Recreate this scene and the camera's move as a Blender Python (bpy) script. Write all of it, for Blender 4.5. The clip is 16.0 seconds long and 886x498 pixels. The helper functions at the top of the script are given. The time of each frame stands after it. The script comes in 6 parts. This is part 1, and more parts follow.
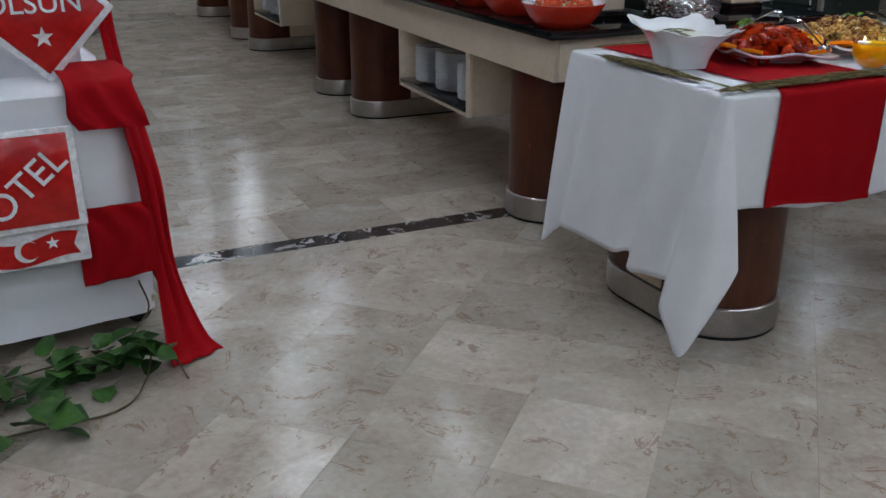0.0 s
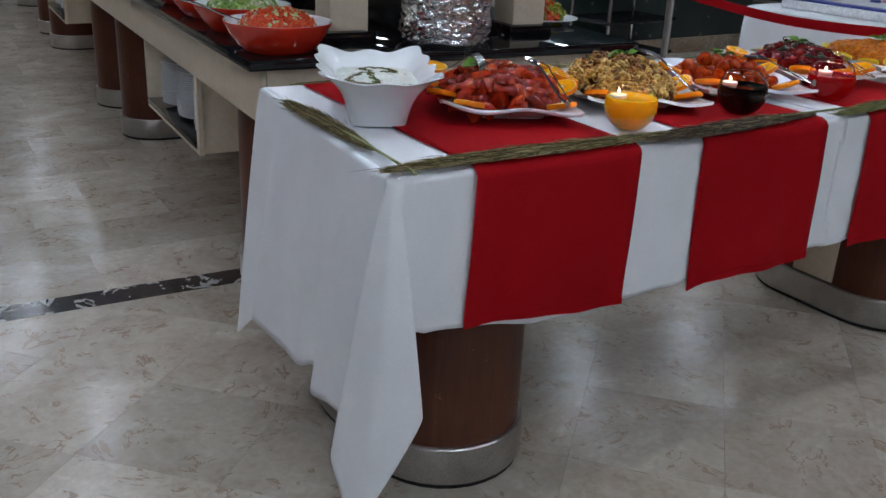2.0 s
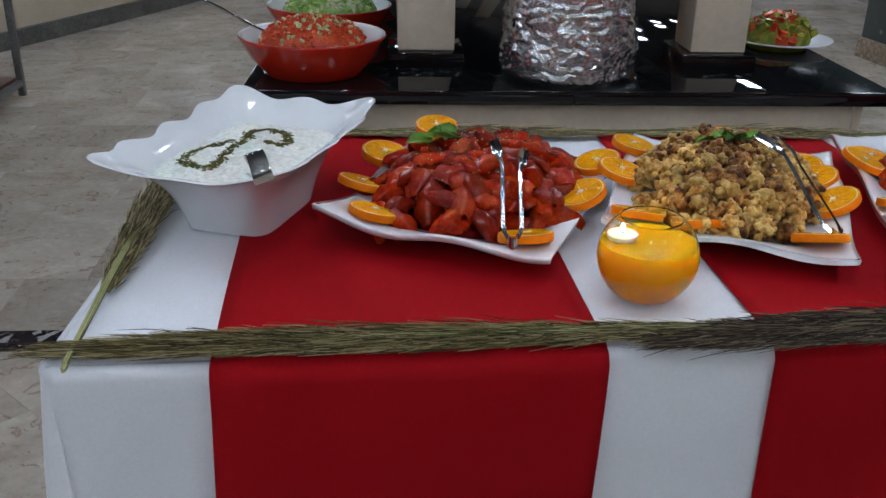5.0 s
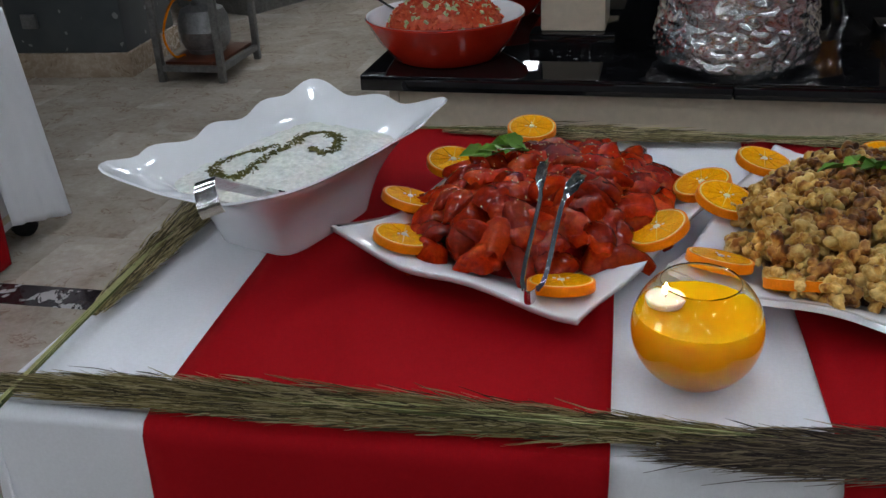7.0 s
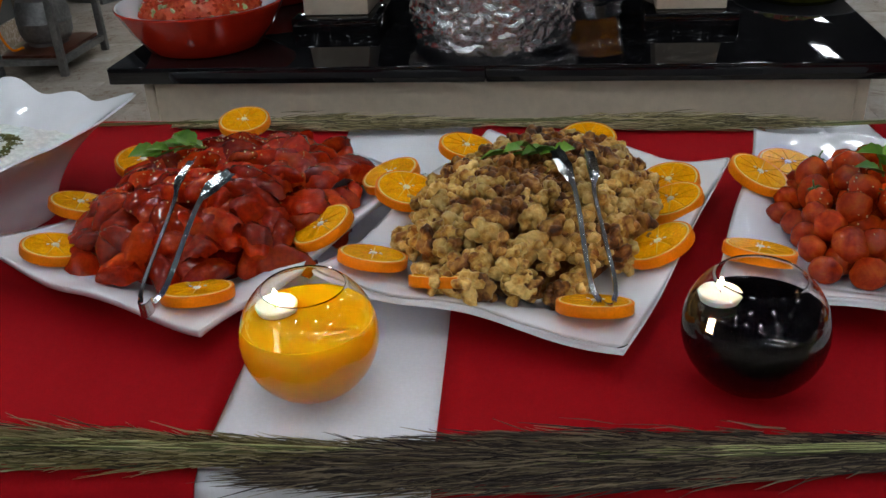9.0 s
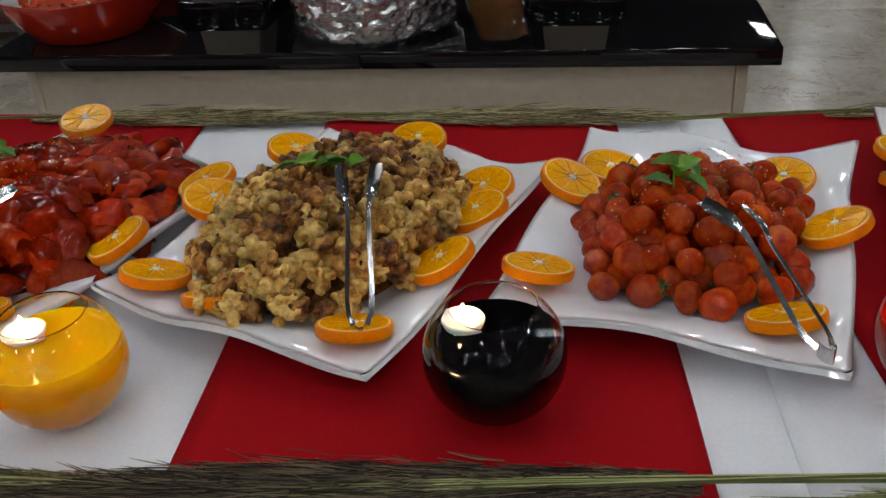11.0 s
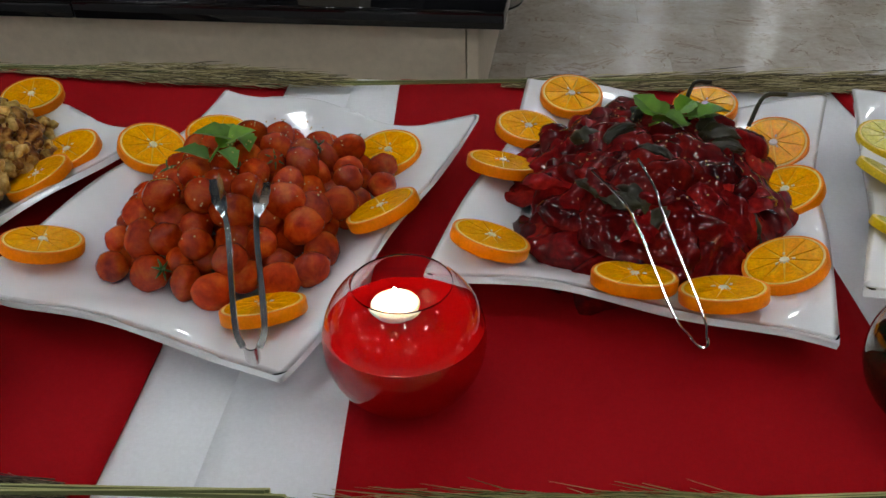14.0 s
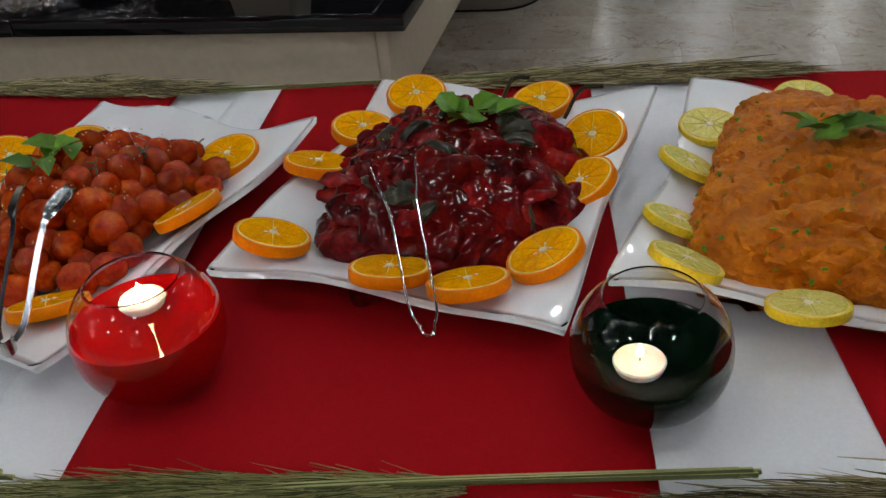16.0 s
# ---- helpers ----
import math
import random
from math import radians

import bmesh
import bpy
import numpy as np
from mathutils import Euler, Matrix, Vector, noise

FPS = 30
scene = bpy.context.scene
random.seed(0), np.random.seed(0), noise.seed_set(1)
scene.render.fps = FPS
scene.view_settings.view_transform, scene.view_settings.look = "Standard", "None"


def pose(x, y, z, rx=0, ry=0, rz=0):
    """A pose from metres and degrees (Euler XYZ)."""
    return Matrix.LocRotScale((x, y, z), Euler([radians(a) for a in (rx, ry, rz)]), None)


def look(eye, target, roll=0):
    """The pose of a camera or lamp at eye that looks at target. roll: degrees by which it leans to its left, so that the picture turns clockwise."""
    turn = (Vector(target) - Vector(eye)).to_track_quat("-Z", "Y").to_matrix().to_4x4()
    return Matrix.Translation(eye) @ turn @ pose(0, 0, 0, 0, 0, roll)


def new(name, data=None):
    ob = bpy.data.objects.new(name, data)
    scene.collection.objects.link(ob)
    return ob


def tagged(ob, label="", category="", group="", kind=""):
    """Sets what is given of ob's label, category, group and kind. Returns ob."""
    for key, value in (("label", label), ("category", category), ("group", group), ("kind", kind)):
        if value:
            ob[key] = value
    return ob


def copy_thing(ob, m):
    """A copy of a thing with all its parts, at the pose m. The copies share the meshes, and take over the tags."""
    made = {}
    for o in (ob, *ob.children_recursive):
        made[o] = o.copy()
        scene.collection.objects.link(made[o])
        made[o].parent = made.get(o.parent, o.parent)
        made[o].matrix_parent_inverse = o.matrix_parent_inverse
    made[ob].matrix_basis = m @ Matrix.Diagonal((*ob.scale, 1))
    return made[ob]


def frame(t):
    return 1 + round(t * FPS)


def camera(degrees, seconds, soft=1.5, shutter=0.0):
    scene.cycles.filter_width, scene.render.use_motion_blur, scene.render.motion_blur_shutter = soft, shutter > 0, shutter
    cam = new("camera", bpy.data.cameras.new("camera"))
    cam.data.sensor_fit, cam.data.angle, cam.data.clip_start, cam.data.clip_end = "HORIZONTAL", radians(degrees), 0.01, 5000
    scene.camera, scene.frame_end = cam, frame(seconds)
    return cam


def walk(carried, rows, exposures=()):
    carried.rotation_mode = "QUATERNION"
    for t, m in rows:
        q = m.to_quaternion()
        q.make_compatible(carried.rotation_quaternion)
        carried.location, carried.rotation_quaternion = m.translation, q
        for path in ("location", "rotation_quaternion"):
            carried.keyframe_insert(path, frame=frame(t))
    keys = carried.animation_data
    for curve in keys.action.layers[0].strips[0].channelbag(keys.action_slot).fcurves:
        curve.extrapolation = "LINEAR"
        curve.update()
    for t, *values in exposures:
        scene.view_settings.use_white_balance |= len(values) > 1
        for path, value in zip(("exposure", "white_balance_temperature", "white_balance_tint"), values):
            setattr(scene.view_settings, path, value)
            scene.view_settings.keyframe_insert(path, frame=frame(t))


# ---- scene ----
cam = camera(51.1, 16.0)
PATH = [
    (0, (-1.925, -1.833, 1.389), (-1.015, -0.205, 0.669), 0.0),
    (0.5, (-1.749, -1.73, 1.399), (-0.669, -0.209, 0.678), 1.3),
    (1, (-1.437, -1.657, 1.389), (-0.286, -0.181, 0.684), 1.8),
    (1.5, (-1.144, -1.547, 1.365), (-0.068, -0.017, 0.658), 1.5),
    (2, (-0.872, -1.445, 1.387), (0.188, 0.084, 0.655), 2.6),
    (2.5, (-0.562, -1.323, 1.381), (0.335, 0.294, 0.619), 3.8),
    (3, (-0.309, -1.254, 1.379), (0.48, 0.415, 0.61), 3.4),
    (3.5, (-0.099, -1.129, 1.393), (0.641, 0.544, 0.586), 4.1),
    (4, (0.049, -1.053, 1.388), (0.64, 0.689, 0.602), 3.3),
    (6.3, (0.527, -0.728, 1.387), (0.446, 1.074, 0.523), -1.4),
    (6.5, (0.541, -0.713, 1.392), (0.406, 1.079, 0.514), -1.7),
    (7, (0.597, -0.692, 1.392), (0.315, 1.078, 0.505), -2.8),
    (7.5, (0.677, -0.695, 1.398), (0.326, 1.053, 0.492), -3.8),
    (8, (0.741, -0.691, 1.379), (0.503, 1.071, 0.463), -3.2),
    (8.5, (0.797, -0.664, 1.375), (0.649, 1.104, 0.452), -3.0),
    (9, (0.88, -0.606, 1.372), (0.775, 1.161, 0.442), -3.1),
    (9.2, (0.901, -0.582, 1.378), (0.814, 1.179, 0.433), -2.6),
    (11.3, (1.17, -0.558, 1.413), (1.024, 1.157, 0.396), -4.3),
    (11.5, (1.208, -0.557, 1.404), (1.044, 1.158, 0.389), -4.3),
    (12, (1.289, -0.561, 1.394), (1.098, 1.142, 0.362), -3.5),
    (12.5, (1.35, -0.554, 1.385), (1.162, 1.134, 0.329), -3.1),
    (13, (1.407, -0.527, 1.388), (1.247, 1.143, 0.3), -3.1),
    (13.5, (1.482, -0.502, 1.39), (1.347, 1.164, 0.291), -2.3),
    (14, (1.567, -0.462, 1.377), (1.468, 1.203, 0.273), -1.5),
    (14.5, (1.632, -0.454, 1.378), (1.516, 1.205, 0.267), -2.6),
    (15, (1.698, -0.461, 1.382), (1.53, 1.197, 0.277), -3.9),
    (15.5, (1.757, -0.452, 1.376), (1.525, 1.205, 0.281), -5.0),
    (16, (1.856, -0.473, 1.379), (1.57, 1.175, 0.283), -6.3),
]
walk(cam, [(t, look(eye, target, roll)) for t, eye, target, roll in PATH],
     [(0, -0.15, 6050, 10), (4, -0.05, 5850, 10), (6.5, -0.40, 6150, 10), (9, -0.40, 6350, 10), (11.5, -0.50, 6700, 9), (16, -0.50, 6700, 8)])

# ---- light ----
world = bpy.data.worlds.new("hall_world")
scene.world = world
world.use_nodes = True
world.node_tree.nodes["Background"].inputs[0].default_value = (0.75, 0.8, 0.9, 1)
world.node_tree.nodes["Background"].inputs[1].default_value = 0.01
LAMP = 60.0
TABLE_Z = 0.86
COUNTER = Matrix.Translation((0.165, 1.068, 0)) @ Matrix.Rotation(radians(-5.3), 4, "Z")


# ---- materials ----
def nodes_of(name):
    m = bpy.data.materials.new(name)
    m.use_nodes = True
    nt = m.node_tree
    return m, nt, nt.nodes["Principled BSDF"]


def ramp_node(nt, fac, stops):
    r = nt.nodes.new("ShaderNodeValToRGB")
    el = r.color_ramp.elements
    while len(el) < len(stops):
        el.new(0.5)
    for e, (p, c) in zip(el, stops):
        e.position, e.color = p, (*c, 1)
    nt.links.new(fac, r.inputs[0])
    return r.outputs[0]


def noise_node(nt, vec, scale, detail=4, rough=0.55, distort=0.0):
    n = nt.nodes.new("ShaderNodeTexNoise")
    n.inputs["Scale"].default_value, n.inputs["Detail"].default_value = scale, detail
    n.inputs["Roughness"].default_value, n.inputs["Distortion"].default_value = rough, distort
    nt.links.new(vec, n.inputs["Vector"])
    return n.outputs["Fac"]


def mix_node(nt, fac, a, b, mode="MIX"):
    n = nt.nodes.new("ShaderNodeMix")
    n.data_type, n.blend_type = "RGBA", mode
    for sock, val in ((n.inputs[0], fac), (n.inputs[6], a), (n.inputs[7], b)):
        if isinstance(val, (int, float)):
            sock.default_value = val
        elif isinstance(val, tuple):
            sock.default_value = (*val, 1)
        else:
            nt.links.new(val, sock)
    return n.outputs[2]


def math_node(nt, op, a, b=0.0, clamp=False):
    n = nt.nodes.new("ShaderNodeMath")
    n.operation, n.use_clamp = op, clamp
    for sock, val in ((n.inputs[0], a), (n.inputs[1], b)):
        if isinstance(val, (int, float)):
            sock.default_value = val
        else:
            nt.links.new(val, sock)
    return n.outputs[0]


def coords(nt, kind="Object", spread=True):
    """Object coordinates, shifted for every object by its own random number."""
    tc = nt.nodes.new("ShaderNodeTexCoord")
    if not spread:
        return tc.outputs[kind]
    info = nt.nodes.new("ShaderNodeObjectInfo")
    isl = nt.nodes.new("ShaderNodeNewGeometry")
    s = math_node(nt, "ADD", info.outputs["Random"], isl.outputs["Random Per Island"])
    s = math_node(nt, "MULTIPLY", s, 37.0)
    add = nt.nodes.new("ShaderNodeVectorMath")
    add.operation = "ADD"
    nt.links.new(tc.outputs[kind], add.inputs[0])
    nt.links.new(s, add.inputs[1])
    return add.outputs[0]


def bump_node(nt, bsdf, height, strength, dist):
    b = nt.nodes.new("ShaderNodeBump")
    b.inputs["Strength"].default_value, b.inputs["Distance"].default_value = strength, dist
    nt.links.new(height, b.inputs["Height"])
    nt.links.new(b.outputs[0], bsdf.inputs["Normal"])
    return b


def surf(name, stops, scale, rough, metal=0.0, bump=0.2, bscale=60.0, bdist=0.002, spread=True,
         coat=0.0, sss=0.0, fine=0.25, rvar=0.12, spec=0.3, vary=0.0, detail=5):
    """A surface with a colour ramp over a coarse noise, a finer grain over it, uneven gloss and relief."""
    m, nt, b = nodes_of(name)
    v = coords(nt, "Object", spread)
    big = noise_node(nt, v, scale, detail, 0.6, 0.4)
    small = noise_node(nt, v, bscale, 4, 0.6)
    col = ramp_node(nt, big, stops)
    grain = ramp_node(nt, small, [(0.3, (1 - fine,) * 3), (0.7, (1 + fine * 0.4,) * 3)])
    col = mix_node(nt, 1.0, col, grain, "MULTIPLY")
    if vary:
        info = nt.nodes.new("ShaderNodeObjectInfo")
        k = math_node(nt, "MULTIPLY_ADD", info.outputs["Random"], vary)
        k.node.inputs[2].default_value = 1 - vary * 0.6
        cmb = nt.nodes.new("ShaderNodeCombineColor")
        for i in range(3):
            nt.links.new(k, cmb.inputs[i])
        col = mix_node(nt, 1.0, col, cmb.outputs[0], "MULTIPLY")
    nt.links.new(col, b.inputs["Base Color"])
    r = math_node(nt, "MULTIPLY_ADD", big, rvar)
    r.node.inputs[2].default_value = max(0.0, rough - rvar * 0.5)
    nt.links.new(r, b.inputs["Roughness"])
    b.inputs["Metallic"].default_value = metal
    b.inputs["Specular IOR Level"].default_value = spec
    b.inputs["Coat Weight"].default_value = coat
    b.inputs["Coat Roughness"].default_value = 0.08
    if sss:
        b.inputs["Subsurface Weight"].default_value = sss
        b.inputs["Subsurface Radius"].default_value = (0.01, 0.005, 0.003)
        b.inputs["Subsurface Scale"].default_value = 0.4
    if bump:
        h = mix_node(nt, 0.6, big, small)
        bump_node(nt, b, h, bump, bdist)
    return m


def cloth_mat(name, stops, thread=1500.0):
    m, nt, b = nodes_of(name)
    v = coords(nt, "Object", False)
    big = noise_node(nt, v, 3.0, 4, 0.6)
    col = ramp_node(nt, big, stops)
    waves = []
    for axis in ("X", "Y"):
        w = nt.nodes.new("ShaderNodeTexWave")
        w.bands_direction = axis
        w.inputs["Scale"].default_value, w.inputs["Distortion"].default_value = thread / 6.3, 1.5
        nt.links.new(v, w.inputs["Vector"])
        waves.append(w.outputs["Fac"])
    weave = math_node(nt, "MULTIPLY", waves[0], waves[1])
    slub = noise_node(nt, v, 260, 3, 0.7)
    h = mix_node(nt, 0.6, weave, slub)
    col = mix_node(nt, 1.0, col, ramp_node(nt, slub, [(0.3, (0.95, 0.95, 0.95)), (0.7, (1.02, 1.02, 1.02))]), "MULTIPLY")
    nt.links.new(col, b.inputs["Base Color"])
    b.inputs["Roughness"].default_value = 0.85
    b.inputs["Sheen Weight"].default_value = 0.0
    b.inputs["Specular IOR Level"].default_value = 0.08
    bump_node(nt, b, h, 0.12, 0.0005)
    return m


def marble_mat(name, stops, vein, patch=5.0, rough=0.16, vein_w=0.018, vein_scale=3.2, gain=0.24):
    """Polished stone: clouds, thin crooked veins and small pits; every slab is cut from another place."""
    m, nt, b = nodes_of(name)
    tc = nt.nodes.new("ShaderNodeTexCoord")
    geo = nt.nodes.new("ShaderNodeNewGeometry")
    info = nt.nodes.new("ShaderNodeObjectInfo")
    rnd = math_node(nt, "FRACT", math_node(nt, "ADD", info.outputs["Random"], geo.outputs["Random Per Island"]))
    off = math_node(nt, "MULTIPLY", rnd, 91.0)
    add = nt.nodes.new("ShaderNodeVectorMath")
    nt.links.new(geo.outputs["Position"], add.inputs[0])
    nt.links.new(off, add.inputs[1])
    v = add.outputs[0]
    cloud = noise_node(nt, v, patch, 6, 0.6, 0.8)
    fine = noise_node(nt, v, 38, 5, 0.65, 0.5)
    col = ramp_node(nt, mix_node(nt, 0.35, cloud, fine), stops)
    tint = ramp_node(nt, rnd, [(0.0, (1 - gain,) * 3), (0.45, (0.95, 0.94, 0.93)), (1.0, (1 + gain * 0.45, 1 + gain * 0.45, 1 + gain * 0.5))])
    col = mix_node(nt, 0.75, col, tint, "MULTIPLY")
    warp = noise_node(nt, v, vein_scale, 5, 0.62, 1.2)
    line = math_node(nt, "ABSOLUTE", math_node(nt, "SUBTRACT", warp, 0.5))
    line = math_node(nt, "LESS_THAN", line, vein_w * 0.35)
    broken = math_node(nt, "GREATER_THAN", noise_node(nt, v, 9.0, 3), 0.52)
    col = mix_node(nt, math_node(nt, "MULTIPLY", math_node(nt, "MULTIPLY", line, broken), 0.55), col, vein)
    vor = nt.nodes.new("ShaderNodeTexVoronoi")
    vor.inputs["Scale"].default_value = 13
    nt.links.new(v, vor.inputs["Vector"])
    pit = math_node(nt, "LESS_THAN", vor.outputs["Distance"], 0.055)
    col = mix_node(nt, math_node(nt, "MULTIPLY", pit, 0.6), col, vein)
    nt.links.new(col, b.inputs["Base Color"])
    r = math_node(nt, "MULTIPLY_ADD", fine, 0.14)
    r.node.inputs[2].default_value = rough - 0.05
    nt.links.new(r, b.inputs["Roughness"])
    b.inputs["Specular IOR Level"].default_value = 0.36
    bump_node(nt, b, cloud, 0.05, 0.002)
    return m


def glass_mat(name, colour=(1, 1, 1), rough=0.0, ior=1.45):
    m, nt, b = nodes_of(name)
    b.inputs["Base Color"].default_value = (*colour, 1)
    b.inputs["Transmission Weight"].default_value = 1.0
    b.inputs["Roughness"].default_value, b.inputs["IOR"].default_value = rough, ior
    return m


def glow_mat(name, colour, strength):
    m, nt, b = nodes_of(name)
    b.inputs["Base Color"].default_value = (0.8, 0.8, 0.8, 1)
    b.inputs["Emission Color"].default_value = (*colour, 1)
    b.inputs["Emission Strength"].default_value = strength
    return m


M_TILE = marble_mat("beige_marble", [(0.30, (0.27, 0.215, 0.165)), (0.44, (0.40, 0.343, 0.28)), (0.56, (0.47, 0.415, 0.35)), (0.72, (0.62, 0.57, 0.50))], (0.22, 0.14, 0.09), 3.2, 0.18, 0.030)
M_STRIP = marble_mat("dark_marble", [(0.30, (0.012, 0.010, 0.012)), (0.52, (0.035, 0.026, 0.028)), (0.70, (0.07, 0.05, 0.05))], (0.70, 0.68, 0.66), 7.0, 0.14, 0.12, 6.5, 0.2)
M_GROUT = surf("grout", [(0.3, (0.36, 0.31, 0.26)), (0.7, (0.44, 0.39, 0.33))], 6, 0.8, bump=0.3)
M_SKIRT = marble_mat("skirting_stone", [(0.3, (0.30, 0.22, 0.15)), (0.5, (0.42, 0.33, 0.24)), (0.7, (0.52, 0.44, 0.34))], (0.2, 0.13, 0.08), 4.0, 0.25)
M_WHITE = cloth_mat("white_cotton", [(0.3, (0.74, 0.75, 0.78)), (0.7, (0.82, 0.83, 0.86))])
M_RED = cloth_mat("red_cotton", [(0.3, (0.29, 0.003, 0.006)), (0.7, (0.35, 0.005, 0.009))])
M_WALL = surf("painted_wall", [(0.3, (0.080, 0.070, 0.058)), (0.7, (0.105, 0.093, 0.078))], 1.2, 0.7, bump=0.1, spread=False)
M_CEIL = surf("ceiling_paint", [(0.3, (0.030, 0.030, 0.032)), (0.7, (0.048, 0.048, 0.050))], 1.0, 0.8, bump=0.05, spread=False)
M_BEIGE = surf("beige_laminate", [(0.3, (0.66, 0.56, 0.42)), (0.7, (0.72, 0.62, 0.48))], 5, 0.45, bump=0.03, fine=0.08)


def veneer_mat():
    """Dark reddish veneer with upright grain, and chips that show the lighter wood."""
    m, nt, b = nodes_of("brown_veneer")
    v = coords(nt, "Object", False)
    mp = nt.nodes.new("ShaderNodeMapping")
    mp.inputs["Scale"].default_value = (60, 60, 4)
    nt.links.new(v, mp.inputs[0])
    grain = noise_node(nt, mp.outputs[0], 1.0, 5, 0.6, 0.6)
    blot = noise_node(nt, v, 6, 4)
    col = ramp_node(nt, mix_node(nt, 0.5, grain, blot), [(0.3, (0.050, 0.012, 0.005)), (0.5, (0.085, 0.022, 0.009)), (0.7, (0.12, 0.034, 0.014))])
    chip = math_node(nt, "GREATER_THAN", noise_node(nt, v, 55, 3, 0.5), 0.70)
    where = math_node(nt, "GREATER_THAN", noise_node(nt, v, 5, 2), 0.52)
    col = mix_node(nt, math_node(nt, "MULTIPLY", math_node(nt, "MULTIPLY", chip, where), 0.8), col, (0.30, 0.10, 0.04))
    nt.links.new(col, b.inputs["Base Color"])
    r = math_node(nt, "MULTIPLY_ADD", blot, 0.15)
    r.node.inputs[2].default_value = 0.26
    nt.links.new(r, b.inputs["Roughness"])
    b.inputs["Specular IOR Level"].default_value = 0.4
    bump_node(nt, b, grain, 0.08, 0.001)
    return m


M_WOOD = veneer_mat()
M_STEEL = surf("brushed_steel", [(0.3, (0.42, 0.40, 0.38)), (0.7, (0.60, 0.58, 0.55))], 8, 0.32, 1.0, bump=0.08, bscale=240)
M_CHROME = surf("polished_steel", [(0.3, (0.62, 0.61, 0.60)), (0.7, (0.74, 0.73, 0.72))], 20, 0.17, 1.0, bump=0.03, rvar=0.06)
M_GALV = surf("dull_grey_steel", [(0.3, (0.20, 0.20, 0.20)), (0.7, (0.32, 0.32, 0.31))], 9, 0.45, 0.8, bump=0.1)
M_GRANITE = surf("black_granite", [(0.35, (0.004, 0.004, 0.005)), (0.65, (0.011, 0.011, 0.012))], 30, 0.03, bump=0.0, fine=0.5, rvar=0.02, bscale=400, spec=0.5)
M_BLACK = surf("black_lacquer", [(0.35, (0.010, 0.010, 0.011)), (0.65, (0.02, 0.02, 0.022))], 12, 0.25, bump=0.03)
M_PORC = surf("white_melamine", [(0.3, (0.76, 0.77, 0.79)), (0.7, (0.82, 0.83, 0.85))], 5, 0.055, bump=0.015, bdist=0.004, fine=0.04, coat=0.0, rvar=0.04, bscale=9, spec=0.5)
M_REDPOT = surf("red_glaze", [(0.3, (0.50, 0.020, 0.006)), (0.7, (0.60, 0.030, 0.010))], 6, 0.14, bump=0.02, fine=0.06, spec=0.5)
M_GLASS = glass_mat("clear_glass")
M_WAX = surf("candle_wax", [(0.3, (0.86, 0.76, 0.62)), (0.7, (0.90, 0.81, 0.68))], 30, 0.4, bump=0.05, sss=0.9)
M_FLAME = glow_mat("candle_flame", (1.0, 0.66, 0.34), 320.0)
M_WICK = surf("burnt_wick", [(0.3, (0.01, 0.01, 0.01)), (0.7, (0.04, 0.03, 0.03))], 60, 0.9)
M_LAMP = glow_mat("downlight_glow", (0.90, 0.95, 1.0), LAMP)
M_RUBBER = surf("black_rubber", [(0.3, (0.012, 0.012, 0.012)), (0.7, (0.03, 0.03, 0.03))], 20, 0.7)
M_LEAF = surf("green_leaf", [(0.3, (0.055, 0.15, 0.010)), (0.55, (0.115, 0.25, 0.018)), (0.8, (0.20, 0.36, 0.032))], 14, 0.42, bump=0.4, bscale=90, vary=0.5, sss=0.1)
M_IVY = surf("ivy_leaf", [(0.3, (0.014, 0.05, 0.010)), (0.55, (0.04, 0.11, 0.018)), (0.8, (0.10, 0.18, 0.03))], 9, 0.5, bump=0.4, bscale=60, vary=0.7)
M_STEM = surf("vine_stem", [(0.3, (0.06, 0.045, 0.02)), (0.7, (0.15, 0.12, 0.06))], 30, 0.7)
M_RIND = surf("orange_rind", [(0.3, (0.80, 0.19, 0.0004)), (0.7, (0.90, 0.26, 0.0008))], 20, 0.42, bump=0.25, bscale=350, bdist=0.0012, spec=0.12, fine=0.12)
M_LRIND = surf("lemon_rind", [(0.3, (0.72, 0.50, 0.01)), (0.7, (0.82, 0.60, 0.03))], 20, 0.35, bump=0.35, bscale=350, bdist=0.0015)
M_PITH = surf("citrus_pith", [(0.3, (0.84, 0.56, 0.12)), (0.7, (0.88, 0.68, 0.26))], 60, 0.5, bump=0.2)
M_MEMB = surf("orange_membrane", [(0.3, (0.90, 0.50, 0.030)), (0.7, (0.93, 0.58, 0.060))], 60, 0.3, bump=0.2, spec=0.14)
M_LMEMB = surf("lemon_membrane", [(0.3, (0.74, 0.66, 0.22)), (0.7, (0.82, 0.76, 0.36))], 60, 0.3, bump=0.2)
M_OFLESH = surf("orange_flesh", [(0.3, (0.90, 0.33, 0.0005)), (0.55, (0.95, 0.42, 0.001)), (0.75, (0.97, 0.50, 0.003))], 90, 0.16, bump=0.4, bscale=420, bdist=0.001, spec=0.14)
M_LFLESH = surf("lemon_flesh", [(0.3, (0.70, 0.60, 0.10)), (0.55, (0.80, 0.72, 0.22)), (0.75, (0.86, 0.80, 0.36))], 90, 0.18, bump=0.5, bscale=420, bdist=0.001, sss=0.2)
M_SEED = surf("pale_pips", [(0.3, (0.75, 0.65, 0.45)), (0.7, (0.85, 0.78, 0.6))], 60, 0.5)


